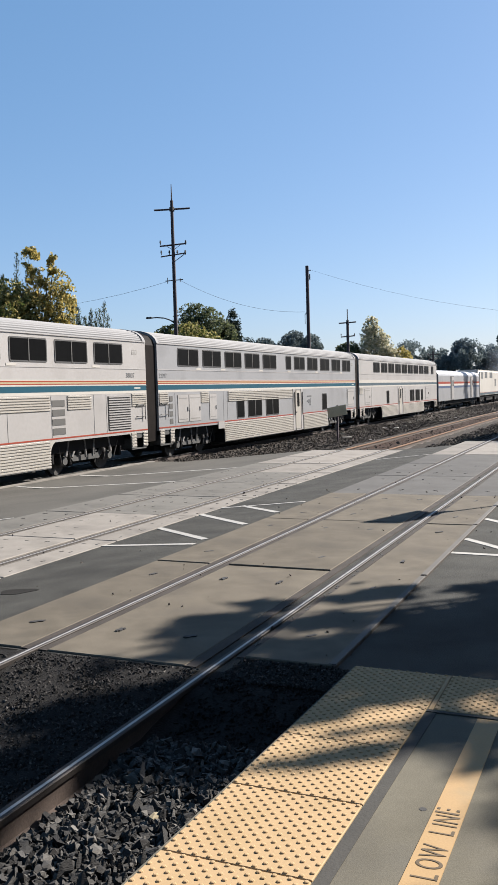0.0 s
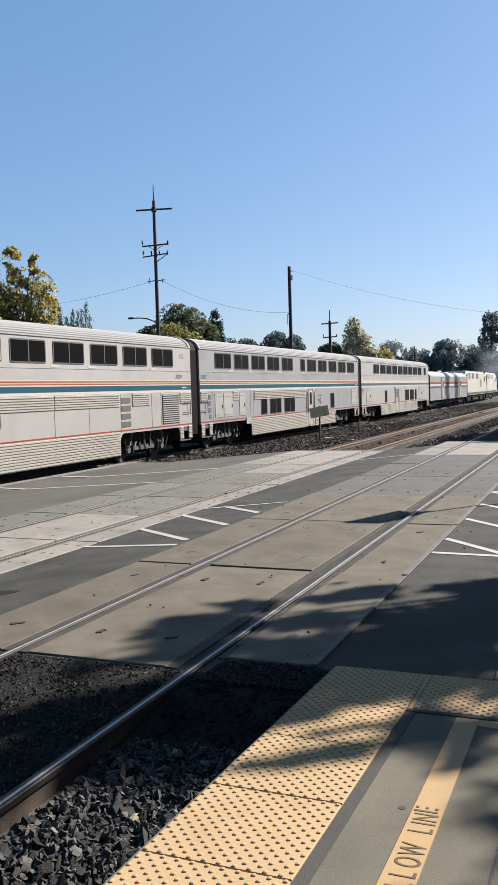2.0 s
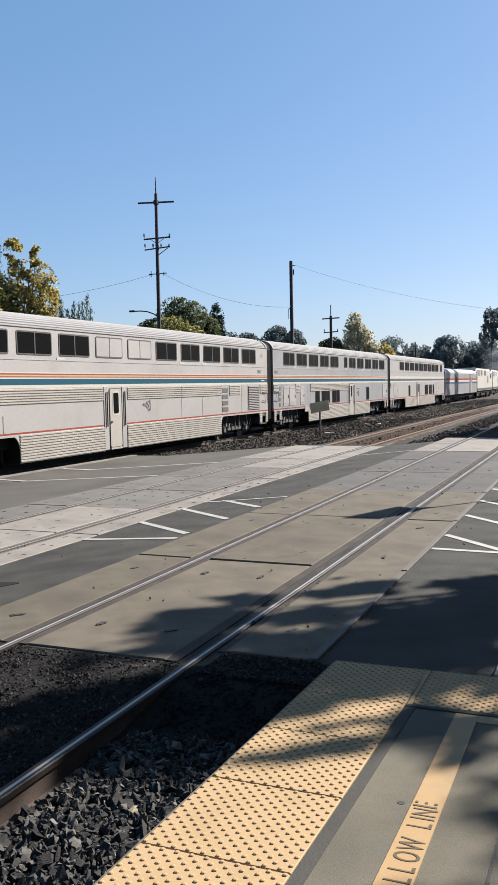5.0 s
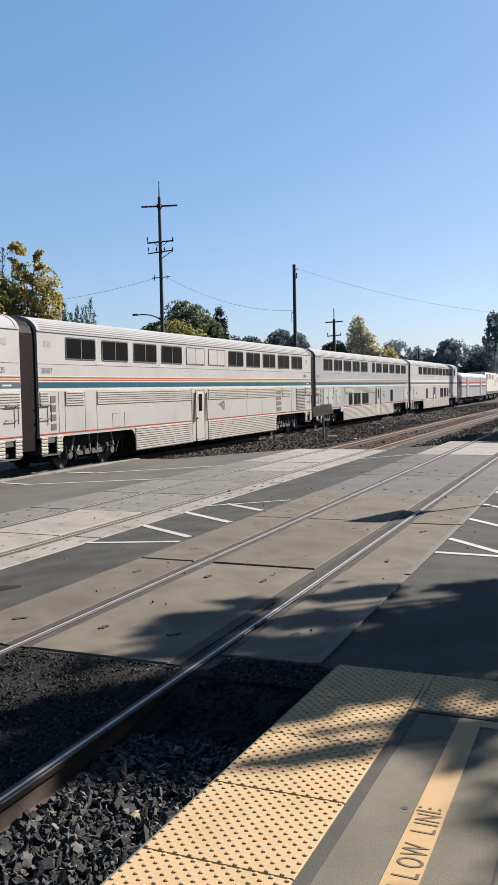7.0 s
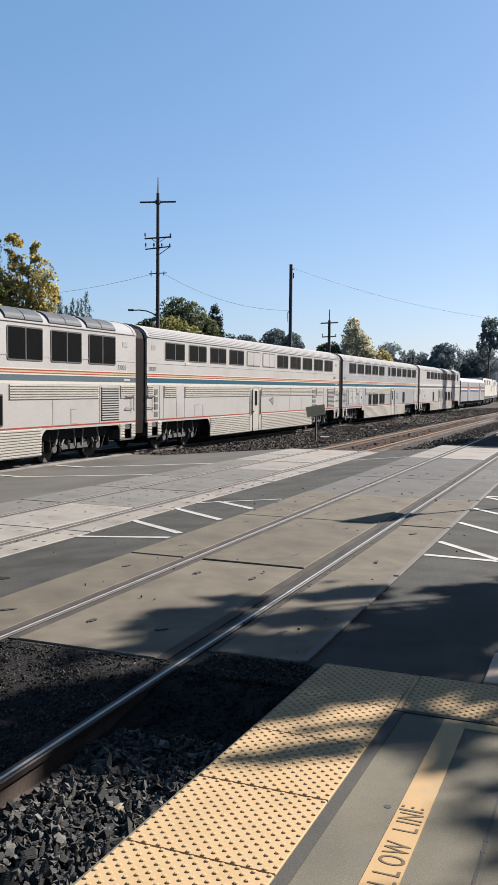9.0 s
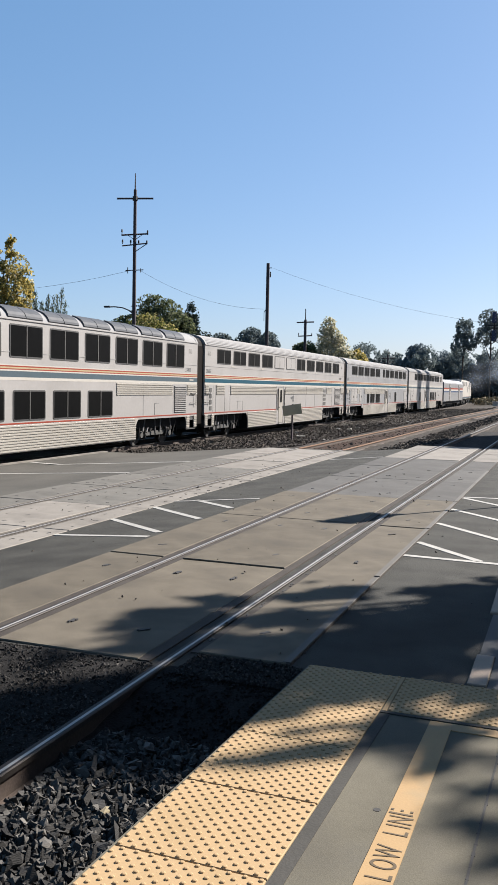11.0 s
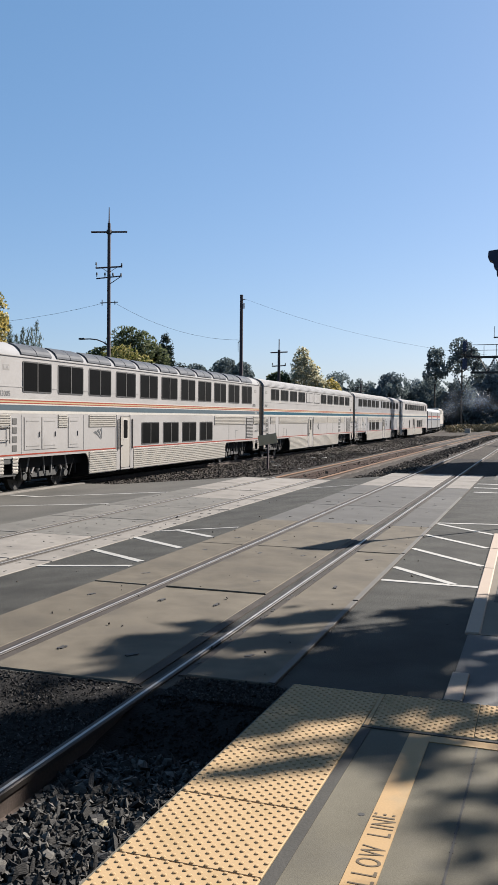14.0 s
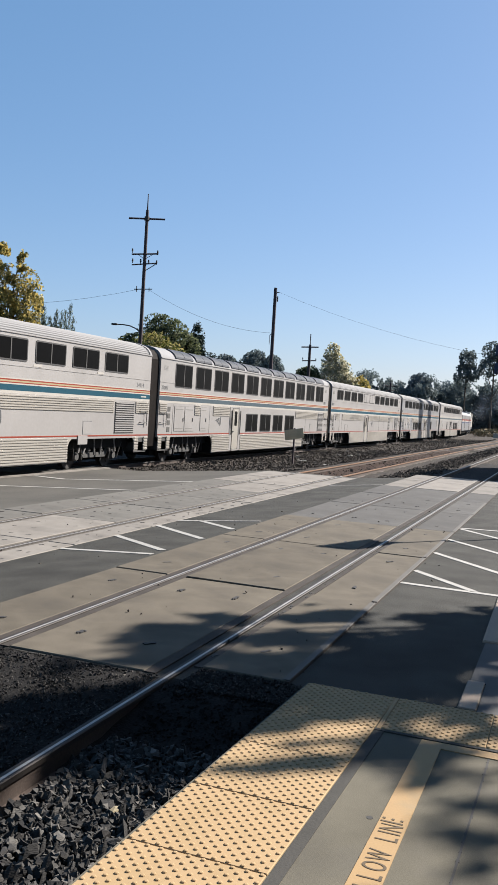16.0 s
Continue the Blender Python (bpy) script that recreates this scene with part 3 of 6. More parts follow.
def tactile_mesh(w, l, at=None):
    """A tile of truncated domes; at(x, y) lays it between the platform's own lines."""
    bm = boxes((0.002, w - 0.002, 0.002, l - 0.002, -0.02, 0.02), bevel=0.003)
    nx, ny = round(0.62 / 0.061), round(l / 0.061)
    for j in range(2 * ny):
        for i in range(nx):
            cx, cy = (i + 0.25 + 0.5 * (j % 2)) * w / nx, (j + 0.5) * l / (2 * ny)
            a = [bm.verts.new((cx + 0.0112 * math.cos(k * math.pi / 4), cy + 0.0112 * math.sin(k * math.pi / 4), 0.0195)) for k in range(8)]
            m2 = [bm.verts.new((cx + 0.0088 * math.cos(k * math.pi / 4), cy + 0.0088 * math.sin(k * math.pi / 4), 0.0246)) for k in range(8)]
            b = [bm.verts.new((cx + 0.0052 * math.cos(k * math.pi / 4), cy + 0.0052 * math.sin(k * math.pi / 4), 0.0262)) for k in range(8)]
            for k in range(8):
                q = (k + 1) % 8
                bm.faces.new((a[k], a[q], m2[q], m2[k]))
                bm.faces.new((m2[k], m2[q], b[q], b[k]))
            bm.faces.new(b)
    if at:
        for v in bm.verts:
            v.co.x = at(v.co.x / w, v.co.y)
    me = bpy.data.meshes.new("tactile_tile")
    bm.to_mesh(me)
    bm.free()
    me.materials.append(M["tactile"])
    return me


joint_y = [5.605, 5.0, 4.42, 3.79, 3.16, 2.54, 1.92, 1.3, 0.68, 0.06, -0.56]
for ya, yb in zip(joint_y, joint_y[1:]):
    o = new("tactile_tile", tactile_mesh(0.62, ya - yb - 0.003, lambda f, y: edge_out(yb + y) + f * (edge_in(yb + y) - edge_out(yb + y))))
    o.parent, o.location = platform, (0, yb, 0.064 + random.uniform(-0.001, 0.001))
TILE2 = tactile_mesh(0.61, 0.61)
for i in range(9):
    o = new("tactile_tile", TILE2)
    o.parent, o.location = platform, (1.638 + 0.61 * i, 4.997, 0.064 + random.uniform(-0.001, 0.001))
part("strip", boxes((1.61, 1.636, 4.997, 5.605, 0.07, 0.083), bevel=0.002), M["tactile"], platform)


def lettering(text, m, size, material, parent, name="lettering", extrude=0.001):
    cu = bpy.data.curves.new(name, "FONT")
    cu.body, cu.size, cu.extrude = text, size, extrude
    tmp = new(name, cu)
    bpy.context.view_layer.update()
    me = bpy.data.meshes.new_from_object(tmp.evaluated_get(bpy.context.evaluated_depsgraph_get()))
    bpy.data.objects.remove(tmp)
    me.materials.clear()
    me.materials.append(material)
    ob = new(name, me)
    ob.matrix_basis = m
    if parent:
        ob.parent = parent
    return ob


# YELLOW LINE, stencilled along the line; the arms of each E are worn to dots
def stencil(ch, y):
    o = lettering(ch, pose(1.99, y, 0.081, 0, 0, 90), 0.148, M["letter"], platform)
    o.scale = (0.62, 1, 1)


for ch, y in (("Y", 3.07), ("L", 3.24), ("L", 3.315), ("O", 3.39), ("W", 3.475), ("L", 3.655), ("I", 3.725), ("N", 3.755)):
    stencil(ch, y)
for y in (3.155, 3.838):
    part("lettering", boxes((1.88, 1.982, y, y + 0.013, 0.08, 0.082)), M["letter"], platform)
    for dx in (0.003, 0.045, 0.086):
        part("lettering", boxes((1.88 + dx, 1.893 + dx, y + 0.03, y + 0.045, 0.08, 0.082)), M["letter"], platform)


# ---- stones ----
def stone_field(name, label, n, area, zf, smin, smax, material, kinds=10, flat=0.65, seed=1):
    rng = np.random.RandomState(seed)
    ph = (1 + 5 ** 0.5) / 2
    ico = np.array([(-1, ph, 0), (1, ph, 0), (-1, -ph, 0), (1, -ph, 0), (0, -1, ph), (0, 1, ph), (0, -1, -ph), (0, 1, -ph), (ph, 0, -1), (ph, 0, 1), (-ph, 0, -1), (-ph, 0, 1)]) / 1.9
    fi = np.array([(0, 11, 5), (0, 5, 1), (0, 1, 7), (0, 7, 10), (0, 10, 11), (1, 5, 9), (5, 11, 4), (11, 10, 2), (10, 7, 6), (7, 1, 8), (3, 9, 4), (3, 4, 2), (3, 2, 6), (3, 6, 8), (3, 8, 9), (4, 9, 5), (2, 4, 11), (6, 2, 10), (8, 6, 7), (9, 8, 1)])
    shapes = []
    for _ in range(kinds * 6):
        q = ico * np.where(rng.rand(12, 1) < 0.4, 0.5, 1.15) * rng.uniform(0.8, 1.2, (12, 1)) * rng.uniform(0.45, 1.35, 3) * (1, 1, flat)
        shapes.append(q @ np.array(Euler((rng.uniform(-1.2, 1.2), rng.uniform(-1.2, 1.2), rng.uniform(0, 6.3))).to_matrix()).T)
    shapes = np.array(shapes)
    x0, x1, y0, y1 = area
    s = rng.uniform(smin, smax, n) * np.where(rng.rand(n) > 0.12, 1.0, 1.45)
    x, y = rng.uniform(x0, x1, n), rng.uniform(y0, y1, n)
    z = np.array([zf(a, b) for a, b in zip(x, y)]) + rng.uniform(-0.4, 0.45, n) * s
    V = shapes[rng.randint(len(shapes), size=n)] * s[:, None, None] + np.stack((x, y, z), 1)[:, None, :]
    Fc = [fi[None] + 12 * np.arange(n)[:, None, None]]
    V, Fc = [V.reshape(-1, 3)], [Fc[0].reshape(-1, 3)]
    me = bpy.data.meshes.new(name)
    me.from_pydata(np.concatenate(V).tolist(), [], np.concatenate(Fc).tolist())
    me.materials.append(material)
    return tagged(new(name, me), label, "ballast", "", "stuff")


def near_z(x, y):
    return near_bed(x, y) + 0.03 + (0.06 * max(0.0, 1 - (x - 0.05) / 0.35) if y < 4.3 else 0.0) + 0.05 * math.sin(max(0, min(1, (x - 0.05) / 0.85)) * math.pi) * (1 if y < 4.2 else 0.3)


stone_field("ballast_stones", "sharp dark grey ballast stones between rail and platform", 8300, (0.07, 0.94, 1.6, 4.55), near_z, 0.012, 0.034, M["stone"], seed=3)
stone_field("ballast_chips", "dark fine chips against the crossing panels", 1500, (0.07, 0.94, 4.45, 5.35), lambda x, y: near_bed(x, y) + 0.004, 0.004, 0.014, M["fines"], seed=9)
stone_field("ballast_chips", "small dark ballast chips between the rails", 11000, (-1.45, -0.08, 2.4, 5.47), lambda x, y: max(near_bed(x, y), -0.03 if y > 5.33 else -9) + 0.003, 0.004, 0.012, M["chip"], seed=4)
stone_field("ballast_chips", "small dark ballast chips beside the track", 2500, (-4.0, -1.6, 2.0, 5.35), lambda x, y: near_bed(x, y) + 0.004, 0.008, 0.022, M["chip"], seed=5)
for k, (x0, x1, n) in enumerate(((-13.9, -7.2, 16000), (-3.7, -2.2, 4000), (-5.9, -4.6, 2600), (-3.9, -2.0, 1800))):
    stone_field("ballast_stones", "grey-brown ballast stones beyond the crossing", n, (x0, x1, 28.2, 60), lambda x, y: ballast_z(x) + 0.008, 0.022, 0.05, M["stone_far"], seed=20 + k)
rust_bed = mat("rust_stained_ballast", (0.11, 0.058, 0.036), (0.03, 0.018, 0.013), 0.95, scale=4, fine=24, bump=1.0, dist=0.05, spec=0.1)
sheet("rusty_ballast", [-5.97 + 0.14 * i for i in range(11)], list(np.arange(28.2, 64, 0.4)), lambda x, y: ballast_z(x) + 0.03, rust_bed, 0.03, 3.0, "rust-stained ballast between the rusty rails")
pale = thing("pale_stone", "pale yellow stone among dark ballast", "stone", (0.545, 3.755, -0.135))
bm_ = bmesh.new()
bmesh.ops.create_icosphere(bm_, subdivisions=1, radius=0.035)
for v in bm_.verts:
    v.co = Vector((v.co.x * 0.7, v.co.y * 1.25, v.co.z * 0.5)) * random.uniform(0.85, 1.15)
part("stone", bm_, mat("pale_stone", (0.5, 0.42, 0.26), (0.38, 0.31, 0.19), 0.9, scale=30), pale)

part("far_rail_strip", boxes((-13.6, -13.35, -20, 28.1, -0.7, -0.585)), M["apron"]).name = "trim"
tagged(bpy.data.objects["trim"], "pale concrete strip along the far track", "", "", "structure")

# sheet of dark fines deepens the tree shade past the crossing panels
sheet("shade_ballast", list(np.arange(-1.42, 2.5, 0.15)), list(np.arange(29.95, 44.2, 0.3)), lambda x, y: -0.1, M["fines"], 0.03, 4.0, "dark ballast between and beside the near rails, toned darker for tree shade")
stone_field("ballast_stones", "grey-brown ballast stones far along the line", 7000, (-13.9, -6.9, 60, 125), lambda x, y: ballast_z(x) + 0.01, 0.035, 0.07, M["stone_far"], seed=40)
stone_field("ballast_stones", "grey-brown ballast stones far along the line", 2600, (-3.6, -2.0, 60, 115), lambda x, y: ballast_z(x) + 0.01, 0.05, 0.09, M["stone_far"], seed=41)

for a_, b_ in zip(seams, seams[1:]):
    if a_ < 20:
        a2 = 5.79 if a_ == 5.49 else a_
        part("edge_strip", boxes((0.75, 0.806, a2 + 0.03, b_ - 0.03, -0.05, 0.005), bevel=0.002), M["angle"], crossing)
part("drain_spot", tubes(((1.825, 3.854, 0.07), (1.825, 3.854, 0.0765), 0.017)), M["hole"], platform)
for k_ in range(46):
    rr_ = random.Random(300 + k_)
    y_ = 4.8 - k_ * 0.09
    part("joint_chip", boxes((2.277 + 0.02 * (y_ - 4.8) - rr_.uniform(0.004, 0.009), 2.277 + 0.02 * (y_ - 4.8) + rr_.uniform(0.004, 0.009), y_, y_ + rr_.uniform(0.01, 0.04), 0.07, 0.0778)), M["hole"], platform)


def bmesh_solid(bm, dz):
    """Give a flat outline thickness downwards."""
    r = bmesh.ops.extrude_face_region(bm, geom=list(bm.faces))
    bmesh.ops.translate(bm, verts=[g for g in r["geom"] if isinstance(g, bmesh.types.BMVert)], vec=(0, 0, dz))
    return bm


oil_ = bmesh.new()
oil_.faces.new([oil_.verts.new((-3.1 + 0.2 * math.cos(k) * (1 + 0.25 * math.sin(3 * k)), 7.3 + 0.16 * math.sin(k) * (1 + 0.2 * math.cos(2 * k)), road_z(-3.1 + 0.2 * math.cos(k) * (1 + 0.25 * math.sin(3 * k))) + 0.004)) for k in np.arange(0, 6.2, 0.3)])
tagged(part("asphalt_stain", bmesh_solid(oil_, -0.03), mat("oil_stain", (0.05, 0.048, 0.044), (0.026, 0.025, 0.024), 0.95, scale=5, fine=90, bump=0.4, spec=0.08)), "dark oily patch on the grey asphalt", "", "", "structure")

stone_field("ballast_chips", "dark fine chips against the crossing panels", 2600, (0.125, 0.93, 5.25, 5.78), lambda x, y: -0.01 if y > 5.33 else -0.035, 0.004, 0.013, M["chip"], seed=12)
stone_field("pebbles", "small pale stone chips scattered over the crossing", 110, (-4.0, 1.9, 5.9, 20), lambda x, y: 0.004 if -2.28 < x < 0.78 else road_z(x) + 0.003, 0.005, 0.015, M["stone_far"], seed=61)
stone_field("pebbles", "small pale stone chips scattered over the crossing", 60, (-7.0, -4.0, 6, 26), lambda x, y: -0.147, 0.006, 0.018, M["stone_far"], seed=62)

for x0_, x1_, y1_ in ((0.125, 0.925, 5.775), (-1.38, -0.21, 5.478), (-2.3, -1.63, 5.478)):
    tagged(part("fines_margin", boxes((x0_, x1_, 5.34, y1_, -0.2, -0.02 if x0_ < 0 else -0.012)), M["fines"]), "dark fines packed against the crossing panels", "", "", "structure")
sheet("road_end", [0.84, 1.22], [28.2, 29.1, 30.0], lambda x, y: -0.022, M["asphalt"], label="asphalt margin beside the crossing panels")


# ---- the train ----
W = 1.55  # half the width of a car


def roof_profile(z0, step=True):
    """Half-round roof with shallow lengthwise corrugations on its shoulders."""
    base = [(1.55, z0), (1.55, 4.4), (1.53, 4.46), (1.49, 4.54), (1.43, 4.61), (1.35, 4.68), (1.24, 4.745), (1.1, 4.8), (0.9, 4.855), (0.6, 4.9), (0.3, 4.925), (0, 4.93)]
    pts = []
    for i, (x, z) in enumerate(base):
        pts.append((x, z))
        if step and 0 < i < 9:
            nx, nz = base[i + 1]
            mx, mz = x * 0.55 + nx * 0.45, z * 0.55 + nz * 0.45
            out = Vector((mx * 0.5, mz - 3.6)).normalized() * -0.03
            pts.append((mx + out.x, mz + out.y))
            mx, mz = x * 0.2 + nx * 0.8, z * 0.2 + nz * 0.8
            pts.append((mx + out.x * 0.9, mz + out.y * 0.9))
    return pts + [(-x, z) for x, z in reversed(pts[:-1])]


def rib_profile(z0, z1, n, depth=0.03):
    """Upright strip with n lengthwise ribs, standing out from the car side."""
    p = (z1 - z0) / n
    pts = [(W - 0.01, z0)]
    for i in range(n):
        a = z0 + p * i
        pts += [(W + 0.004, a), (W + 0.004, a + p * 0.34), (W + depth, a + p * 0.4), (W + depth, a + p * 0.92), (W + 0.004, a + p * 0.99)]
    return pts + [(W - 0.01, z1)]


def fluted(car, y0, y1, z0, z1, n, name="fluted_panel"):
    bm = bmesh.new()
    extrude_profile(bm, rib_profile(z0, z1, n), y0, y1)
    return part(name, bm, M["flute"], car)


def side_plate(car, name, y0, y1, z0, z1, material, x0=W - 0.005, x1=W + 0.006, r=0.0, label=""):
    bm = bmesh.new()
    plate(bm, rounded(y0, y1, z0, z1, r) if r else [(y0, z0), (y1, z0), (y1, z1), (y0, z1)], x0, x1)
    return part(name, bm, material, car, label)


def window(car, y0, y1, z0, z1, panes=2, blank=False):
    w = side_plate(car, "window", y0, y1, z0, z1, M["gasket"], W - 0.01, W + 0.016, 0.07)
    mid = (y0 + y1) / 2
    spans = [(y0 + 0.045, y1 - 0.045)] if panes == 1 else [(y0 + 0.045, mid - 0.025), (mid + 0.025, y1 - 0.045)]
    for a, b in spans:
        side_plate(w, "pane", a, b, z0 + 0.045, z1 - 0.045, M["stainless"] if blank else M["glass"], W, W + 0.02 if blank else W + 0.018, 0.04)
    if panes == 2 and not blank:
        side_plate(w, "mullion", mid - 0.022, mid + 0.022, z0 + 0.03, z1 - 0.03, M["bogie"], W, W + 0.026)
    return w


def car_door(car, y, z0=0.42, z1=2.5):
    d = side_plate(car, "door", y, y + 0.82, z0, z1, M["gasket"], W - 0.01, W + 0.012, 0.09)
    side_plate(d, "leaf", y + 0.025, y + 0.795, z0 + 0.02, z1 - 0.025, M["flute"], W, W + 0.03, 0.08)
    side_plate(d, "window_frame", y + 0.19, y + 0.64, z1 - 0.95, z1 - 0.1, M["cream"], W, W + 0.036, 0.08)
    side_plate(d, "pane", y + 0.24, y + 0.59, z1 - 0.89, z1 - 0.16, M["glass"], W, W + 0.04, 0.06)
    part("latch", boxes((W + 0.02, W + 0.06, y + 0.06, y + 0.16, z0 + 0.88, z0 + 0.93)), M["gasket"], d)
    part("step", boxes((W - 0.2, W + 0.05, y + 0.03, y + 0.79, z0 - 0.06, z0)), M["stainless"], d)
    for dy in (-0.2, 1.0):
        side_plate(car, "door_side_panel", y + dy - 0.14, y + dy + 0.14, z0 - 0.05, z1 + 0.05, M["stainless"], W - 0.005, W + 0.024)
        part("handrail", tubes(((W + 0.06, y + dy, z0 + 0.75), (W + 0.06, y + dy, z1 - 0.12), 0.024)), M["gasket"], car)
    return d


def grab_irons(car, y):
    bm = bmesh.new()
    for z in (1.72, 2.14):
        add_tube(bm, (W + 0.07, y, z), (W + 0.07, y + 0.5, z), 0.014)
        for k in (0, 0.5):
            add_tube(bm, (W, y + k, z), (W + 0.07, y + k, z), 0.014)
    add_tube(bm, (W + 0.07, y + 0.5, 1.6), (W + 0.07, y + 0.5, 2.2), 0.016)
    part("grab_iron", bm, M["gasket"], car)


def vent_stack(car, y, w, z0=1.3, z1=2.45, n=4):
    p = (z1 - z0) / n
    for i in range(n):
        side_plate(car, "vent", y, y + w, z0 + p * i + 0.04, z0 + p * (i + 1) - 0.05, M["vent_grey"], W - 0.005, W + 0.012)


def louvre(car, y0, y1, z0, z1, n=14):
    g = side_plate(car, "grille", y0, y1, z0, z1, M["gasket"], W - 0.005, W + 0.01)
    p = (z1 - z0) / n
    for i in range(n):
        part("slat", boxes((W, W + 0.035, y0 + 0.03, y1 - 0.03, z0 + p * (i + 0.46), z0 + p * (i + 0.92))), M["stainless"], g)


def hatch(car, y0, y1, z0=1.35, z1=2.45):
    h = side_plate(car, "hatch", y0, y1, z0, z1, M["seam"], W - 0.005, W + 0.006)
    side_plate(h, "hatch_door", y0 + 0.02, y1 - 0.02, z0 + 0.02, z1 - 0.02, M["stainless"], W, W + 0.018)
    for zz in (z1 - 0.16, z0 + 0.12):
        part("hinge", boxes((W, W + 0.026, y0 + 0.12, y1 - 0.12, zz, zz + 0.03)), M["seam"], h)
    part("handle", boxes((W, W + 0.045, y1 - 0.13, y1 - 0.105, 1.78, 1.95)), M["mark"], h)


def emblem(car, y, z):
    """A plain sweep of three bars, narrowing towards the foot."""
    bm = bmesh.new()

    def bow(p, c, q, n=6):
        return [tuple(p[k] * (1 - f) ** 2 + 2 * c[k] * f * (1 - f) + q[k] * f * f for k in (0, 1)) for f in (j / n for j in range(n + 1))]
    for i in range(3):
        a0, a1, tip = (0.02 + 0.25 * i, 0.36 + 0.06 * i), (0.17 + 0.25 * i, 0.43 + 0.06 * i), (0.6 + 0.05 * i, 0.1 + 0.02 * i)
        up = bow(a1, (0.42 + 0.16 * i, 0.34 + 0.05 * i), tip)
        dn = bow(a0, (0.38 + 0.16 * i, 0.3 + 0.05 * i), (tip[0] - 0.025, tip[1]))
        plate(bm, [(y + p, z + q) for p, q in up + dn[::-1]], W - 0.002, W + 0.007)
    plate(bm, [(y + 0.12, z + 0.6), (y + 0.84, z + 0.6), (y + 0.84, z + 0.67), (y + 0.12, z + 0.67)], W - 0.002, W + 0.007)
    part("emblem", bm, M["mark"], car, "grey emblem of three curved bars")


AXLES = []


def wheelset(car, y):
    bm = bmesh.new()
    for s in (-1, 1):
        for x0, x1, r in ((0.69, 0.82, 0.455), (0.67, 0.69, 0.48)):
            bmesh.ops.create_cone(bm, cap_ends=True, segments=28, radius1=r, radius2=r, depth=x1 - x0, matrix=Matrix.Translation((s * (x0 + x1) / 2, 0, 0)) @ Matrix.Rotation(radians(90), 4, "Y"))
        for k in range(6):
            a = k * math.pi / 3
            add_tube(bm, (s * 0.83, 0.27 * math.cos(a), 0.27 * math.sin(a)), (s * 0.845, 0.27 * math.cos(a), 0.27 * math.sin(a)), 0.035, n=6)
    add_tube(bm, (-0.95, 0, 0), (0.95, 0, 0), 0.09, n=12)
    w = part("wheelset", bm, M["wheel"], car)
    w.location = (0, y, 0.455)
    AXLES.append(w)
    return w


def bogie(car, y, base=2.6):
    """Outside-framed passenger bogie: side frames, springs, axle boxes, dampers and two wheelsets."""
    for s in (-1, 1):
        bm = bmesh.new()
        plate(bm, [(y - 1.0, 0.62), (y - 0.75, 0.4), (y + 0.75, 0.4), (y + 1.0, 0.62), (y + base / 2 + 0.3, 0.72), (y + base / 2 + 0.3, 0.86), (y + 0.9, 0.8), (y + 0.6, 0.58), (y - 0.6, 0.58), (y - 0.9, 0.8), (y - base / 2 - 0.3, 0.86), (y - base / 2 - 0.3, 0.72)], s * 0.98, s * 1.12)
        part("side_frame", bm, M["bogie"], car)
        for k in (-1, 1):
            yy = y + k * base / 2
            bm = boxes((min(s * 0.9, s * 1.15), max(s * 0.9, s * 1.15), yy - 0.17, yy + 0.17, 0.3, 0.62), bevel=0.04)
            add_tube(bm, (s * 1.14, yy, 0.455), (s * 1.2, yy, 0.455), 0.13, n=12)
            part("axle_box", bm, M["bogie"], car)
        for k in (-0.45, 0.45):
            bm = bmesh.new()
            for j in range(7):
                add_tube(bm, (s * 1.07, y + k, 0.579 + 0.062 * j), (s * 1.07, y + k, 0.642 + 0.062 * j), 0.135 if j % 2 else 0.1, n=12)
            part("coil_spring", bm, M["bogie"], car)
        for a, b, r in (((y - 0.95, 0.55), (y - 0.62, 1.05), 0.05), ((y + 0.95, 0.6), (y + 0.7, 1.1), 0.045), ((y - 0.3, 0.9), (y + 0.6, 0.92), 0.035)):
            part("damper", tubes(((s * 1.2, *a), (s * 1.2, *b), r)), M["gear"], car)
        for a, b, r in (((y + 1.0, 0.98), (y + 1.45, 0.98), 0.12), ((y - 1.6, 0.9), (y - 1.2, 0.92), 0.09)):
            part("brake_cylinder", tubes(((s * 1.13, *a), (s * 1.13, *b), r), n=12), M["gear"], car)
    part("bolster", boxes((-0.95, 0.95, y - 0.35, y + 0.35, 0.5, 1.0)), M["dark"], car)
    for k in (-1, 1):
        part("brake_rigging", boxes((0.86, 1.0, y + k * 0.72 - 0.1, y + k * 0.72 + 0.1, 0.25, 0.95), bevel=0.01), M["dark"], car)
        part("end_bar", boxes((0.9, 1.22, y + k * 1.95 - 0.05, y + k * 1.95 + 0.05, 0.4, 1.0), bevel=0.01), M["dark"], car)
        for p, q, r in (((1.24, y + k * 0.2, 0.5), (1.24, y + k * 0.28, 1.1), 0.04), ((1.22, y + k * 1.3, 0.6), (1.22, y + k * 1.15, 1.08), 0.055), ((1.2, y + k * 1.75, 0.95), (1.2, y + k * 1.0, 1.0), 0.04)):
            part("hanger", tubes((p, q, r)), M["gear"], car)
        for p, q, r in (((1.2, y + k * 1.5, 0.35), (1.26, y + k * 1.72, 0.95), 0.025), ((1.15, y + k * 0.95, 0.33), (1.2, y + k * 1.1, 0.95), 0.03)):
            part("pipe", tubes((p, q, r)), M["wheel"], car)
    for k in (-1, 1):
        wheelset(car, y + k * base / 2)


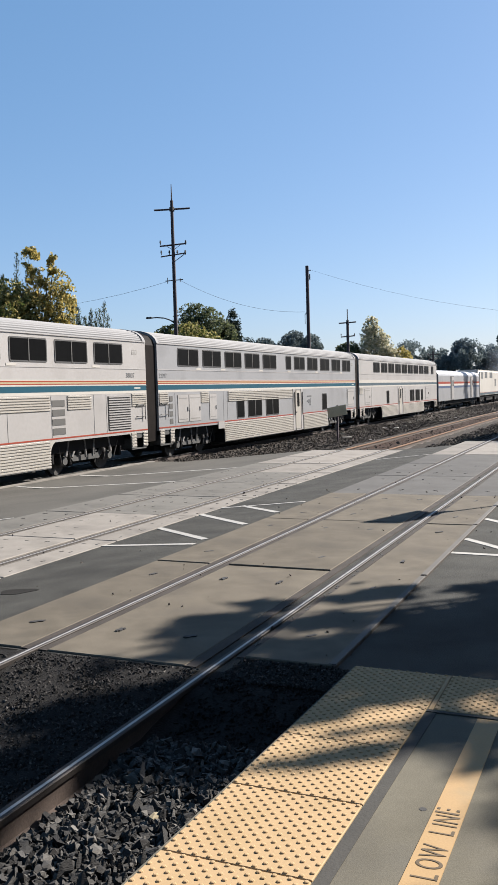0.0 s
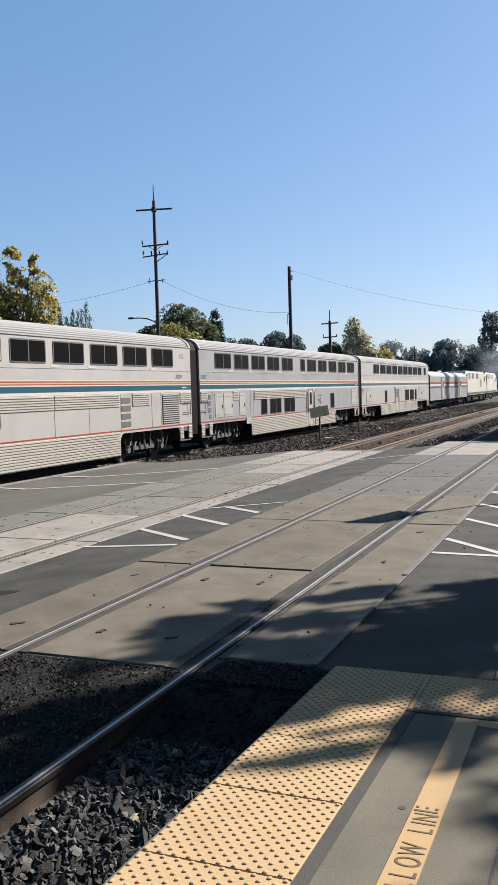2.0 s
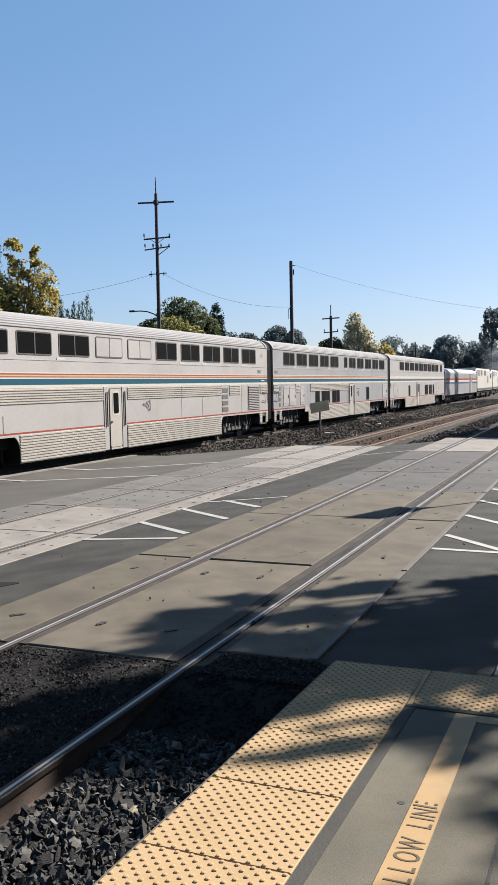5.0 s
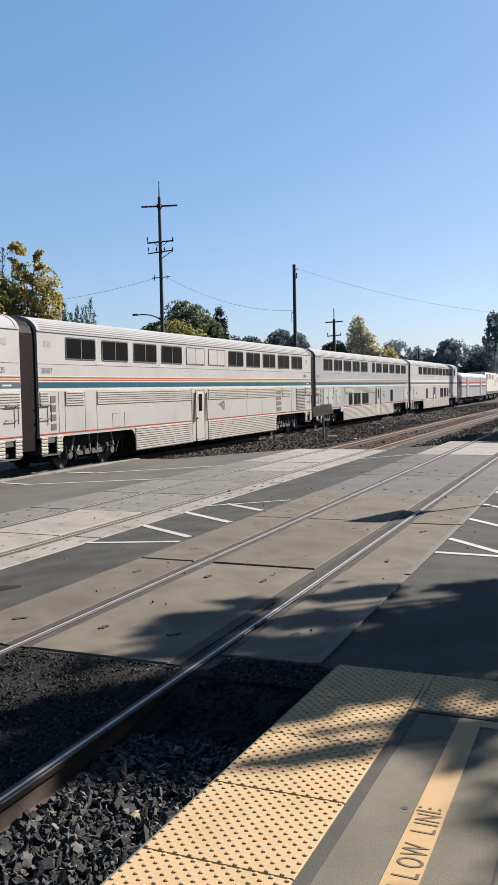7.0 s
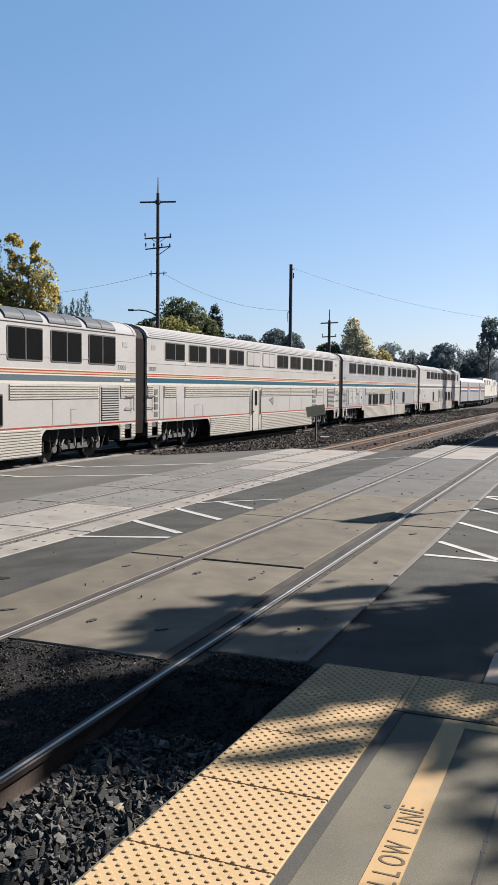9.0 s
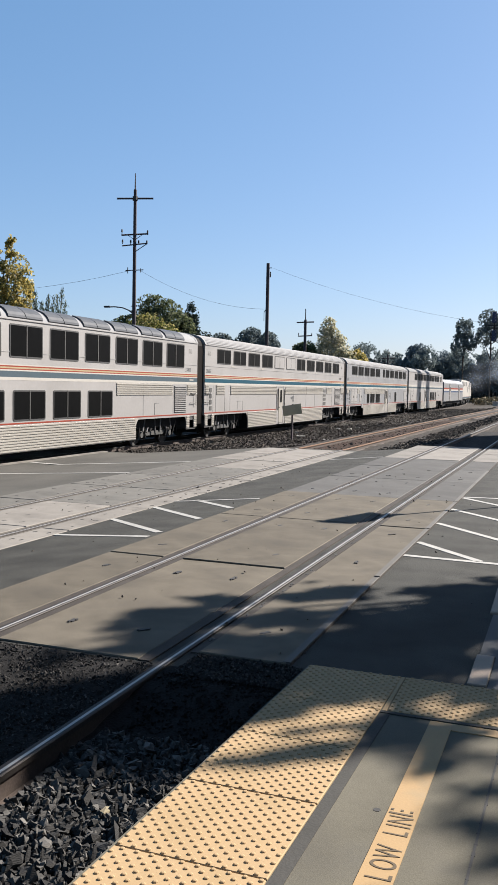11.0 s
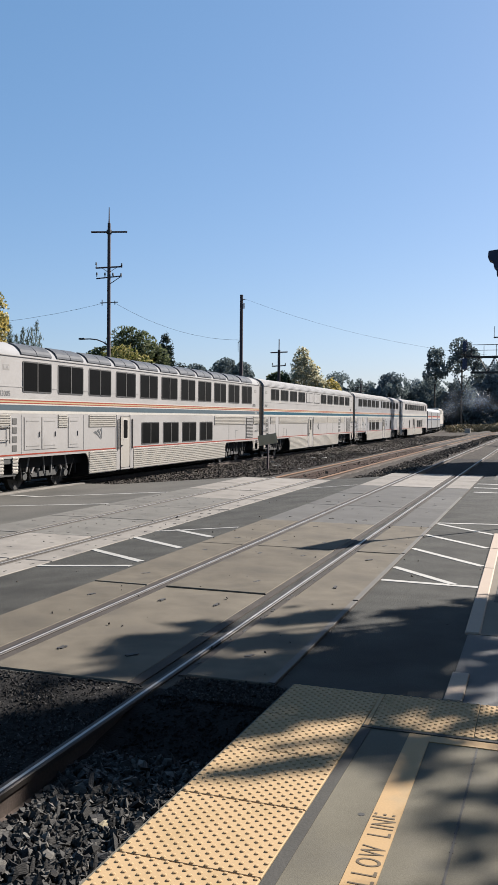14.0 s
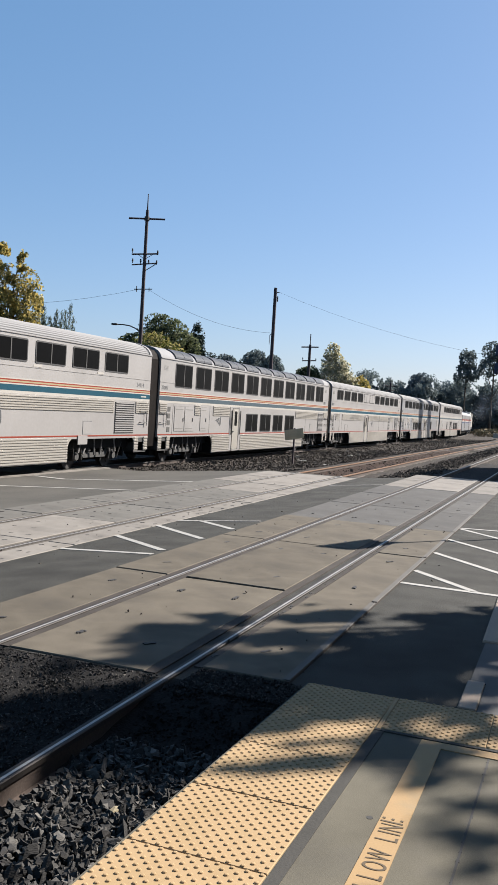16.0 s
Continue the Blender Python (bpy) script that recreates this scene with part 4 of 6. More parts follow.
def superliner(label, spec):
    L = spec.get("L", 26.15)
    car = thing("passenger_car", label, "train car", group="cars of the train")
    bm = bmesh.new()
    extrude_profile(bm, [(W, 1.12), (W, 4.4), (-W, 4.4), (-W, 1.12)], 0, L)
    part("body", bm, M[spec.get("tone", "stainless")], car)
    bm = bmesh.new()
    extrude_profile(bm, roof_profile(4.395, not spec.get("dome")), 0.004, L - 0.004)
    part("roof", bm, M["roofm"], car)
    for y0, y1 in ((-0.012, 0.16), (L - 0.16, L + 0.012)):
        bm = bmesh.new()
        extrude_profile(bm, [(x * 1.006, z + 0.012) for x, z in roof_profile(4.38, False)], y0, y1)
        part("roof_rim", bm, M["roofm"], car)
    bm = bmesh.new()
    extrude_profile(bm, [(W - 0.02, 4.37), (W + 0.03, 4.375), (W + 0.03, 4.405), (W - 0.02, 4.41)], 0.01, L - 0.01)
    part("gutter", bm, M["stainless"], car)
    # skirt between the bogies
    bm = bmesh.new()
    extrude_profile(bm, [(1.53, 0.32), (1.53, 1.12), (-1.53, 1.12), (-1.53, 0.32)], 5.75, L - 5.85)
    part("skirt", bm, M["dark"], car)
    for a, b in spec["skirt"]:
        fluted(car, a, b, 0.33, 1.17, 10)
    # rounded corners where the side comes down to skirt and steps
    for y0, d in ((5.755, -1), (L - 5.855, 1), (1.155, 1), (L - 1.155, -1)):
        r = 0.42 if 5 < y0 < L - 5 else 0.24
        arc = [(y0 + d * r * (1 - math.cos(radians(a))), 1.16 - r * (1 - math.sin(radians(a)))) for a in range(0, 91, 15)]
        bm = bmesh.new()
        plate(bm, [(y0 - d * 0.004, 1.16)] + arc, W - 0.03, W + 0.002)
        part("arch_corner", bm, M["flute"], car)
    for s0, s1 in ((0.05, 1.15), (L - 1.15, L - 0.05)):
        part("end_step", boxes((0.9, 1.53, s0, s1, 0.95, 1.12), (1.2, 1.53, s0, s1, 0.55, 0.6), (1.1, 1.53, s0, s0 + 0.06, 0.55, 1.1), (1.1, 1.53, s1 - 0.06, s1, 0.55, 1.1)), M["bogie"], car)
        fluted(car, s0, s0 + 0.32, 0.62, 1.15, 5)
        fluted(car, s1 - 0.3, s1, 0.62, 1.15, 5)
    part("underframe", boxes((-1.25, 1.25, 0.3, L - 0.3, 0.75, 1.12), (-0.6, 0.6, 1.2, 5.7, 0.25, 0.8), (-0.6, 0.6, L - 5.8, L - 1.2, 0.25, 0.8), (-0.9, 0.9, 5.7, L - 5.8, 0.2, 0.4), (-1.0, 1.0, -0.45, L + 0.45, 0.7, 0.95)), M["dark"], car)
    bogie(car, 3.4)
    bogie(car, L - 3.35)
    # diaphragms at both ends
    for y0, y1 in ((-0.425, -0.002), (L + 0.002, L + 0.425)):
        bm = bmesh.new()
        extrude_profile(bm, [(1.44, 0.75), (1.47, 1.4), (1.47, 4.3), (1.4, 4.5), (1.25, 4.66), (0.9, 4.8), (0, 4.85), (-0.9, 4.8), (-1.25, 4.66), (-1.4, 4.5), (-1.47, 4.3), (-1.47, 1.4), (-1.44, 0.75)], y0, y1)
        part("diaphragm", bm, M["bellows"], car)
    # stripes
    for s in (1, -1):
        for n_, z0, z1, mt in (("white_stripe", 2.995, 3.03, "cream"), ("red_stripe", 2.955, 2.993, "red"), ("amber_stripe", 2.905, 2.953, "amber"), ("red_stripe", 2.873, 2.903, "red"),
                               ("white_stripe", 2.83, 2.871, "cream"), ("blue_stripe", 2.645, 2.828, spec.get("blue", "blue")), ("white_stripe", 2.55, 2.643, "cream"), ("red_line", 1.2, 1.245, "red")):
            a, b = sorted((s * (W - 0.005), s * (W + 0.0045)))
            if z0 < 2:
                b = b + 0.003 if s > 0 else b
            part(n_, boxes((a, b, 0.01, L - 0.01, z0, z1)), M["cream" if spec.get("faint") and mt in ("red", "amber") and z0 > 2 else mt], car)
    part("trim_bead", boxes((W - 0.005, W + 0.012, 0.02, L - 0.02, 3.395, 3.42)), M["stainless"], car)
    z0, z1 = spec.get("upper_z", (3.55, 4.27))
    for q in spec["upper"]:
        a, b = q[:2]
        window(car, a, b, z0, z1, 1 if b - a < 1.0 else 2, len(q) > 2)
    for q in spec.get("tabs", ()):
        side_plate(car, "lamp_tab", q, q + 0.45, 3.43, 3.5, M["cream"], W - 0.005, W + 0.01)
    for a, b in spec.get("lower", ()):
        window(car, a, b, 1.3, 2.25, 1 if b - a < 1.0 else 2)
    for y in spec.get("doors", ()):
        car_door(car, y)
    for a, b in spec.get("flutes", ()):
        fluted(car, a, b, 2.06, 2.53, 6)
    for y, w in spec.get("vents", ()):
        vent_stack(car, y, w)
    for a, b in spec.get("louvres", ()):
        louvre(car, a, b, 1.3, 2.47)
    for a, b in spec.get("hatches", ()):
        hatch(car, a, b)
    for y in spec.get("irons", ()):
        grab_irons(car, y)
    for a, b in spec.get("ledges", ()):
        side_plate(car, "access_panel", a, b, 1.28, 1.75, M["mark"], W - 0.005, W + 0.004)
        side_plate(car, "access_panel", a + 0.02, b + 0.02, 1.27, 1.73, M["stainless"], W - 0.005, W + 0.009)
    for a, z in spec.get("plates", ()):
        side_plate(car, "number_plate", a, a + 0.34, z - 0.09, z + 0.09, M["seam"], W - 0.005, W + 0.006)
        for k in range(4):
            side_plate(car, "lettering_bar", a + 0.04 + 0.07 * k, a + 0.08 + 0.07 * k, z - 0.05, z + 0.05, M["stainless"], W, W + 0.009)
    for y in spec.get("emblems", ()):
        emblem(car, y, 1.5)
    for y in spec.get("tags", ()):
        side_plate(car, "placard", y, y + 0.62, 0.93, 1.24, M["stainless"], W - 0.005, W + 0.03)
    for y in spec.get("seams", ()):
        side_plate(car, "panel_seam", y, y + 0.018, 1.25, 2.52, M["mark"], W - 0.005, W + 0.005)
    for text, y, z in spec.get("numbers", ()):
        lettering(text, pose(W + 0.004, y, z, 90, 0, 90), 0.24, M["mark"], car, "lettering")
    for y in spec.get("bars", ()):
        side_plate(car, "lettering_bar", y, y + 0.42, 2.71, 2.76, M["cream"], W, W + 0.007)
    if spec.get("dome"):
        a0, p, n = spec["dome"]
        for i in range(n):
            bm = bmesh.new()
            y0, y1 = a0 + p * i, a0 + p * i + p - 0.34
            arc = [(1.565, 4.45), (1.545, 4.52), (1.49, 4.61), (1.4, 4.695), (1.26, 4.77), (1.08, 4.83)]
            mid = (y0 + y1) / 2
            for a, b in ((y0, mid - 0.02), (mid + 0.02, y1)):
                va = [bm.verts.new((x, a, z + 0.02)) for x, z in arc]
                vb = [bm.verts.new((x, b, z + 0.02)) for x, z in arc]
                vc = [bm.verts.new((x - 0.03, a, z - 0.02)) for x, z in arc]
                vd = [bm.verts.new((x - 0.03, b, z - 0.02)) for x, z in arc]
                for k in range(len(arc) - 1):
                    bm.faces.new((va[k], va[k + 1], vb[k + 1], vb[k]))
                    bm.faces.new((vc[k], vd[k], vd[k + 1], vc[k + 1]))
                    bm.faces.new((va[k], vc[k], vc[k + 1], va[k + 1]))
                    bm.faces.new((vb[k], vb[k + 1], vd[k + 1], vd[k]))
                for k in (0, len(arc) - 1):
                    bm.faces.new((va[k], vb[k], vd[k], vc[k]))
            part("dome_window", bm, M["dome"], car, "smoked curved roof window")
    return car


def row(start, n, pitch=2.09, w=1.66, skip=()):
    return [(start + pitch * i, start + pitch * i + w) for i in range(n) if i not in skip]


diner = superliner("silver double-deck dining car with two blanked upper windows", {
    "upper": row(1.475, 4, 2.135, 1.75) + [(*q, "blank") for q in row(1.475 + 2.135 * 4, 2, 2.135, 1.75)] + row(1.475 + 2.135 * 6, 5, 2.135, 1.75), "doors": (10.78,), "emblems": (13.05,),
    "flutes": ((0.06, 0.5), (1.4, 2.45), (3.25, 10.4), (12.05, 16.35), (16.4, 20.35), (21.25, 22.55), (25.1, 26.1)), "vents": ((0.58, 0.28), (20.45, 0.65)), "louvres": ((23.55, 25.0),),
    "skirt": ((5.76, 10.45), (12.0, 20.28)), "irons": (0.02, 25.4), "seams": (1.02, 1.35, 2.5, 3.2, 16.37, 18.35, 20.4, 22.7, 23.45), "numbers": (("38007", 0.15, 3.1), ("38007", 24.75, 3.1)),
    "bars": (25.3,), "tabs": (3.3, 7.75, 16.3, 18.4, 22.7), "hatches": (), "ledges": ((4.2, 4.75), (5.0, 5.05)), "plates": ((0.35, 4.0), (25.2, 4.0))})
sleeper = superliner("silver double-deck sleeping car with paired upper windows", {
    "L": 25.9, "tone": "cool", "upper": [(1.61, 3.42), (3.8, 5.57), (5.97, 7.75), (8.14, 9.88), (10.3, 12.05), (13.39, 14.16), (14.6, 16.25), (16.68, 18.4), (18.87, 20.55), (21.02, 22.68), (23.1, 24.8)],
    "lower": [(7.09, 7.95), (8.36, 10.04), (10.55, 12.25), (19.1, 19.93)], "doors": (14.62,), "emblems": (16.4,), "flutes": ((0.06, 0.75), (3.55, 4.25), (6.2, 14.2)),
    "vents": ((0.85, 0.25),), "hatches": ((1.5, 2.43), (2.46, 3.5), (4.3, 5.03), (24.1, 25.5)), "skirt": ((5.76, 14.25), (15.9, 20.03)), "irons": (0.12,), "numbers": (("32097", 0.1, 3.1),),
    "tabs": (3.2, 5.55, 9.8, 13.6, 18.0, 22.6), "tags": (5.1,), "bars": (25.1,), "seams": (1.3, 5.7, 6.1, 23.9), "plates": ((25.0, 4.0),)})
transition = superliner("silver double-deck transition car with a row of small windows", {
    "L": 25.75, "upper": [(3.6, 5.3)] + [(5.72 + 2.09 * i, 7.5 + 2.09 * i) for i in range(8)] + [(23.3, 24.3)], "lower": [(7.15, 7.9), (14.7, 16.3), (16.75, 18.35), (18.85, 19.65)], "doors": (10.95,), "flutes": ((0.06, 0.8),),
    "hatches": ((1.3, 2.6), (20.7, 22.0)), "skirt": ((5.76, 10.55), (12.2, 19.88)), "blue": "slate", "faint": True, "seams": (3.0, 13.0), "tabs": (5.4, 11.5)})
lounge = superliner("silver sightseer lounge car with curved roof windows", {
    "upper": row(1.42, 11, 2.155, 1.74), "upper_z": (3.24, 4.26), "dome": (1.35, 2.155, 11), "lower": [(10.2, 11.95), (12.38, 14.1), (14.55, 16.25), (16.72, 18.45)], "doors": (8.25,), "emblems": (6.05,),
    "flutes": ((0.06, 0.75), (3.6, 4.2), (5.75, 7.85), (18.75, 23.6), (25.05, 26.1)), "vents": ((0.85, 0.25),), "hatches": ((1.5, 2.5), (2.55, 3.5), (4.25, 5.0)), "skirt": ((5.76, 7.9), (9.45, 20.28)), "blue": "slate", "irons": (0.12, 25.4),
    "louvres": ((23.75, 24.95),), "numbers": (("33005", 0.15, 3.1), ("33005", 24.85, 3.1)), "seams": (1.35, 5.35, 20.9, 23.65), "bars": (25.3,), "plates": ((0.35, 4.0), (25.2, 4.0)), "ledges": ((21.9, 22.3),)})
coach = superliner("silver double-deck coach with wide blue stripe", {
    "upper": row(22.5 - 2.155 * 10, 11, 2.155, 1.74), "doors": (11.3,), "emblems": (15.9,), "flutes": ((0.06, 10.9), (12.7, 23.3), (25.0, 26.1)), "louvres": ((23.4, 24.9),), "skirt": ((5.76, 11.0), (12.6, 20.28)), "irons": (25.35,),
    "tags": (20.9,), "numbers": (("34114", 25.0, 3.1),), "bars": (25.4,), "tabs": (18.1, 22.0), "vents": (), "ledges": ((21.2, 21.8),)})


def baggage_car():
    car = thing("baggage_car", "silver single-deck baggage car with red white and blue stripes", "train car", group="cars of the train")
    L = 25.2
    bm = bmesh.new()
    pts = [(W, 1.0), (W, 3.45), (1.5, 3.62), (1.3, 3.85), (0.9, 4.0), (0, 4.08)]
    extrude_profile(bm, pts + [(-x, z) for x, z in reversed(pts[:-1])], 0, L)
    part("body", bm, M["cool"], car)
    for z0, z1, mt in ((2.66, 2.86, "red"), (2.45, 2.655, "cream"), (2.24, 2.445, "navy")):
        part("stripe", boxes((W - 0.004, W + 0.005, 0.02, L - 0.02, z0, z1)), M[mt], car)
    for y in (6.2, 18.4):
        d = side_plate(car, "door", y, y + 1.9, 1.05, 3.4, M["gasket"], W - 0.004, W + 0.014)
        side_plate(d, "leaf", y + 0.75, y + 1.85, 1.1, 3.35, M["stainless"], W, W + 0.02)
        side_plate(d, "pane", y + 1.05, y + 1.55, 2.4, 3.0, M["glass"], W, W + 0.025, 0.05)
    part("underframe", boxes((-1.25, 1.25, 0.2, L - 0.2, 0.6, 1.0), (-1, 1, 9, 16, 0.35, 0.7)), M["dark"], car)
    for y0, y1 in ((-0.42, -0.002), (L + 0.002, L + 0.35)):
        part("diaphragm", boxes((-1.0, 1.0, y0, y1, 0.9, 3.7)), M["bellows"], car)
    bogie(car, 3.2)
    bogie(car, L - 3.2)
    return car


def locomotive():
    car = thing("locomotive", "white and grey diesel locomotive with sloped nose", "locomotive", group="locomotives")
    L = 20.6
    bm = bmesh.new()
    outline = [(0, 1.15), (L - 0.6, 1.15), (L, 1.7), (L - 0.25, 2.6), (L - 1.5, 4.05), (L - 2.2, 4.3), (0.3, 4.3), (0, 4.05)]
    plate(bm, outline, -1.5, 1.5)
    es = [e for e in bm.edges if abs(e.verts[0].co.x) == abs(e.verts[1].co.x) == 1.5 and e.verts[0].co.x == e.verts[1].co.x and min(e.verts[0].co.z, e.verts[1].co.z) > 3]
    bmesh.ops.bevel(bm, geom=es, offset=0.25, segments=3, affect="EDGES")
    part("body", bm, M["cream"], car)
    part("blue_band", boxes((-1.506, 1.506, 0.05, L - 0.9, 1.2, 1.45)), M["slate"], car)
    part("red_line", boxes((-1.506, 1.506, 0.05, L - 0.9, 1.46, 1.49)), M["red"], car)
    for y, w, z0, z1 in ((1.2, 1.4, 3.2, 4.0), (4.2, 2.0, 3.3, 4.05), (8.5, 2.4, 3.3, 4.05), (13.2, 1.2, 2.2, 3.2)):
        part("grille", boxes((1.49, 1.512, y, y + w, z0, z1)), M["mark"], car)
    part("cab_window", boxes((1.49, 1.515, L - 3.3, L - 2.3, 2.9, 3.6)), M["glass"], car)
    part("roof_fan", tubes(((0, 3, 4.28), (0, 3, 4.45), 0.6), ((0, 5, 4.28), (0, 5, 4.45), 0.6), ((0, 9, 4.28), (0, 9, 4.5), 0.35), n=16), M["mark"], car)
    part("fuel_tank", boxes((-1.2, 1.2, 7.2, 13.2, 0.35, 1.1), bevel=0.1), M["dark"], car)
    part("underframe", boxes((-1.3, 1.3, 0.2, L - 0.8, 0.85, 1.16), (-0.3, 0.3, -0.5, 0.3, 0.7, 0.95), (-1.2, 1.2, L - 0.6, L - 0.1, 0.3, 1.2)), M["dark"], car)
    bogie(car, 3.3, 2.8)
    bogie(car, L - 4.0, 2.8)
    return car


baggage = baggage_car()
engine = locomotive()
lead_engine = locomotive()
CARS = [(coach, -54.0, 3.4, 22.8), (lounge, -27.0, 3.4, 22.8), (diner, 0.0, 3.4, 22.8), (sleeper, 27.0, 3.4, 22.55), (transition, 53.75, 3.4, 22.4), (baggage, 80.35, 3.2, 22.0), (engine, 106.35, 3.3, 16.6), (lead_engine, 127.85, 3.3, 16.6)]


# ---- poles and wires ----
def wire(name, a, b, sag, r=0.01, n=14, label="thin dark overhead wire"):
    cu = bpy.data.curves.new(name, "CURVE")
    cu.dimensions, cu.bevel_depth, cu.bevel_resolution = "3D", r, 1
    sp = cu.splines.new("POLY")
    sp.points.add(n)
    for i in range(n + 1):
        f = i / n
        p = Vector(a).lerp(Vector(b), f)
        sp.points[i].co = (p.x, p.y, p.z - sag * 4 * f * (1 - f), 1)
    cu.materials.append(M["metal"])
    return tagged(new(name, cu), label, "wire", "overhead wires")


def cross_arm(pole, z, half, dirv, drop=0.0, pins=0, r=0.06):
    d = Vector(dirv).normalized()
    c = Vector((0, 0, z))
    bm = bmesh.new()
    add_tube(bm, c - d * half + Vector((0, 0, -drop)), c, r)
    add_tube(bm, c, c + d * half + Vector((0, 0, drop)), r)
    part("cross_arm", bm, M["pole"], pole)
    for i in range(pins):
        q = c + d * half * (-0.95 + 1.9 * i / max(1, pins - 1))
        part("insulator", tubes(((q.x, q.y, q.z), (q.x, q.y, q.z + 0.16), 0.03, 0.03), ((q.x, q.y, q.z + 0.14), (q.x, q.y, q.z + 0.34), 0.075, 0.05)), M["metal"], pole)


def utility_pole(at, h, r0, r1, label):
    p = thing("utility_pole", label, "utility pole", at, group="utility poles")
    part("shaft", tubes(((0, 0, 0), (0, 0, h), r0, r1), n=12), M["pole"], p)
    return p


ARM = (0.89, 0.45, 0)
p1 = utility_pole((-28.5, 58.4, -1.0), 17.4, 0.17, 0.115, "tall dark wooden pole with three cross-arms and a street lamp")
part("top_mast", tubes(((0, 0, 17.2), (0, 0, 18.6), 0.06, 0.03)), M["pole"], p1)
cross_arm(p1, 16.75, 1.35, ARM, 0.06, r=0.07)
part("collar", tubes(((0, 0, 16.6), (0, 0, 16.9), 0.2)), M["metal"], p1)
cross_arm(p1, 14.1, 1.0, ARM, 0.09, pins=3)
cross_arm(p1, 13.35, 0.95, ARM, 0.13, pins=4, r=0.05)
part("brace", tubes(((0, 0, 12.8), (0.75, 0.38, 13.4), 0.03), ((0, 0, 13.7), (0.5, 0.25, 14.1), 0.02), ((0, 0, 13.7), (-0.5, -0.25, 14.05), 0.02)), M["metal"], p1)
part("bracket", tubes(((-0.6, -0.3, 11.4), (0.6, 0.3, 11.5), 0.035), ((-0.45, -0.22, 11.2), (-0.45, -0.22, 11.65), 0.03), ((0.4, 0.2, 11.3), (0.4, 0.2, 11.6), 0.03)), M["metal"], p1)
bm = bmesh.new()
lamp_pts = [(0, 0, 8.15), (-0.35, -0.17, 8.45), (-0.75, -0.38, 8.62), (-1.25, -0.63, 8.68), (-1.6, -0.8, 8.66)]
for a, b in zip(lamp_pts, lamp_pts[1:]):
    add_tube(bm, a, b, 0.045)
part("lamp_arm", bm, M["metal"], p1)
part("lamp_head", boxes((-2.05, -1.55, -0.97, -0.77, 8.6, 8.74), bevel=0.04), M["metal"], p1)

p2 = utility_pole((-19.3, 62.5, -1.0), 12.25, 0.15, 0.125, "dark bare wooden pole beside the far track")
part("wire_clamp", tubes(((0.1, 0, 11.9), (0.3, 0.05, 11.9), 0.03), ((-0.1, 0, 8.75), (-0.25, 0, 8.6), 0.03), ((-0.25, 0, 8.6), (-0.25, 0, 7.9), 0.02), ((0.2, 0, 11.2), (0.2, 0, 11.6), 0.05)), M["metal"], p2)
p3 = utility_pole((-27.8, 100.8, -1.0), 11.1, 0.22, 0.16, "distant dark wooden pole with two cross-arms")
part("top_mast", tubes(((0, 0, 11), (0, 0, 12.4), 0.06)), M["pole"], p3)
cross_arm(p3, 10.8, 1.05, ARM, 0.06, r=0.08)
cross_arm(p3, 9.15, 0.85, ARM, 0.06, pins=3, r=0.07)
p4 = utility_pole((-34.8, 186.5, -1.0), 10.3, 0.25, 0.18, "far wooden pole with cross-arms among trees")
part("top_mast", tubes(((0, 0, 10), (0, 0, 11.6), 0.08)), M["pole"], p4)
cross_arm(p4, 9.6, 1.3, ARM, 0.05, r=0.1)
cross_arm(p4, 8.6, 1.0, ARM, 0.05, r=0.1)
wire("overhead_wire", (-28.2, 58.5, 10.5), (-19.5, 62.5, 7.8), 0.7)
wire("overhead_wire", (-28.8, 58.2, 10.4), (-52, 46.5, 9.4), 1.6)
wire("overhead_wire", (-19.1, 62.6, 10.95), (8, 68.5, 6.5), 1.5, 0.007)

# ---- sign by the track ----
sign = thing("trackside_sign", "weathered olive sign board seen from behind on a post", "sign", (-9.68, 38.97, -0.6))
part("post", boxes((-0.035, 0.035, -0.035, 0.035, 0.0, 1.72)), M["pole"], sign)
bm = boxes((-0.47, 0.47, -0.06, -0.036, 1.2, 1.68), bevel=0.006)
bmesh.ops.rotate(bm, verts=bm.verts, cent=(0, 0, 1.44), matrix=Matrix.Rotation(radians(-10), 3, "Y"))
part("board", bm, M["signb"], sign)
bm = boxes((-0.4, 0.4, -0.08, -0.06, 1.52, 1.55), (-0.4, 0.4, -0.08, -0.06, 1.33, 1.36))
bmesh.ops.rotate(bm, verts=bm.verts, cent=(0, 0, 1.44), matrix=Matrix.Rotation(radians(-10), 3, "Y"))
part("brace", bm, M["signb"], sign)

# ---- signal bridge ----
sb = thing("signal_bridge", "dark steel cantilever signal bridge with signal heads", "railway signal", (0, 75, 0))
bm = bmesh.new()
for yy in (-0.5, 0.5):
    for z in (5.8, 7.1):
        add_box(bm, -3.0, 8.0, yy - 0.05, yy + 0.05, z - 0.06, z + 0.06)
    for i in range(9):
        x = -3.0 + 1.25 * i
        add_tube(bm, (x, yy, 5.8), (x + 0.62, yy, 7.1), 0.035, n=5)
        add_tube(bm, (x + 0.62, yy, 7.1), (x + 1.25, yy, 5.8), 0.035, n=5)
part("truss", bm, M["metal"], sb)
part("walkway_rail", boxes((-3.0, 8.0, -0.8, -0.76, 8.05, 8.1), (-3.0, 8.0, -0.8, -0.76, 7.6, 7.64), *[(x, x + 0.04, -0.8, -0.76, 7.1, 8.1) for x in np.arange(-3.0, 8, 1.0)]), M["metal"], sb)
part("mast", tubes(((7.5, 0, -1.0), (7.5, 0, 8.5), 0.3, 0.25), n=12), M["metal"], sb)
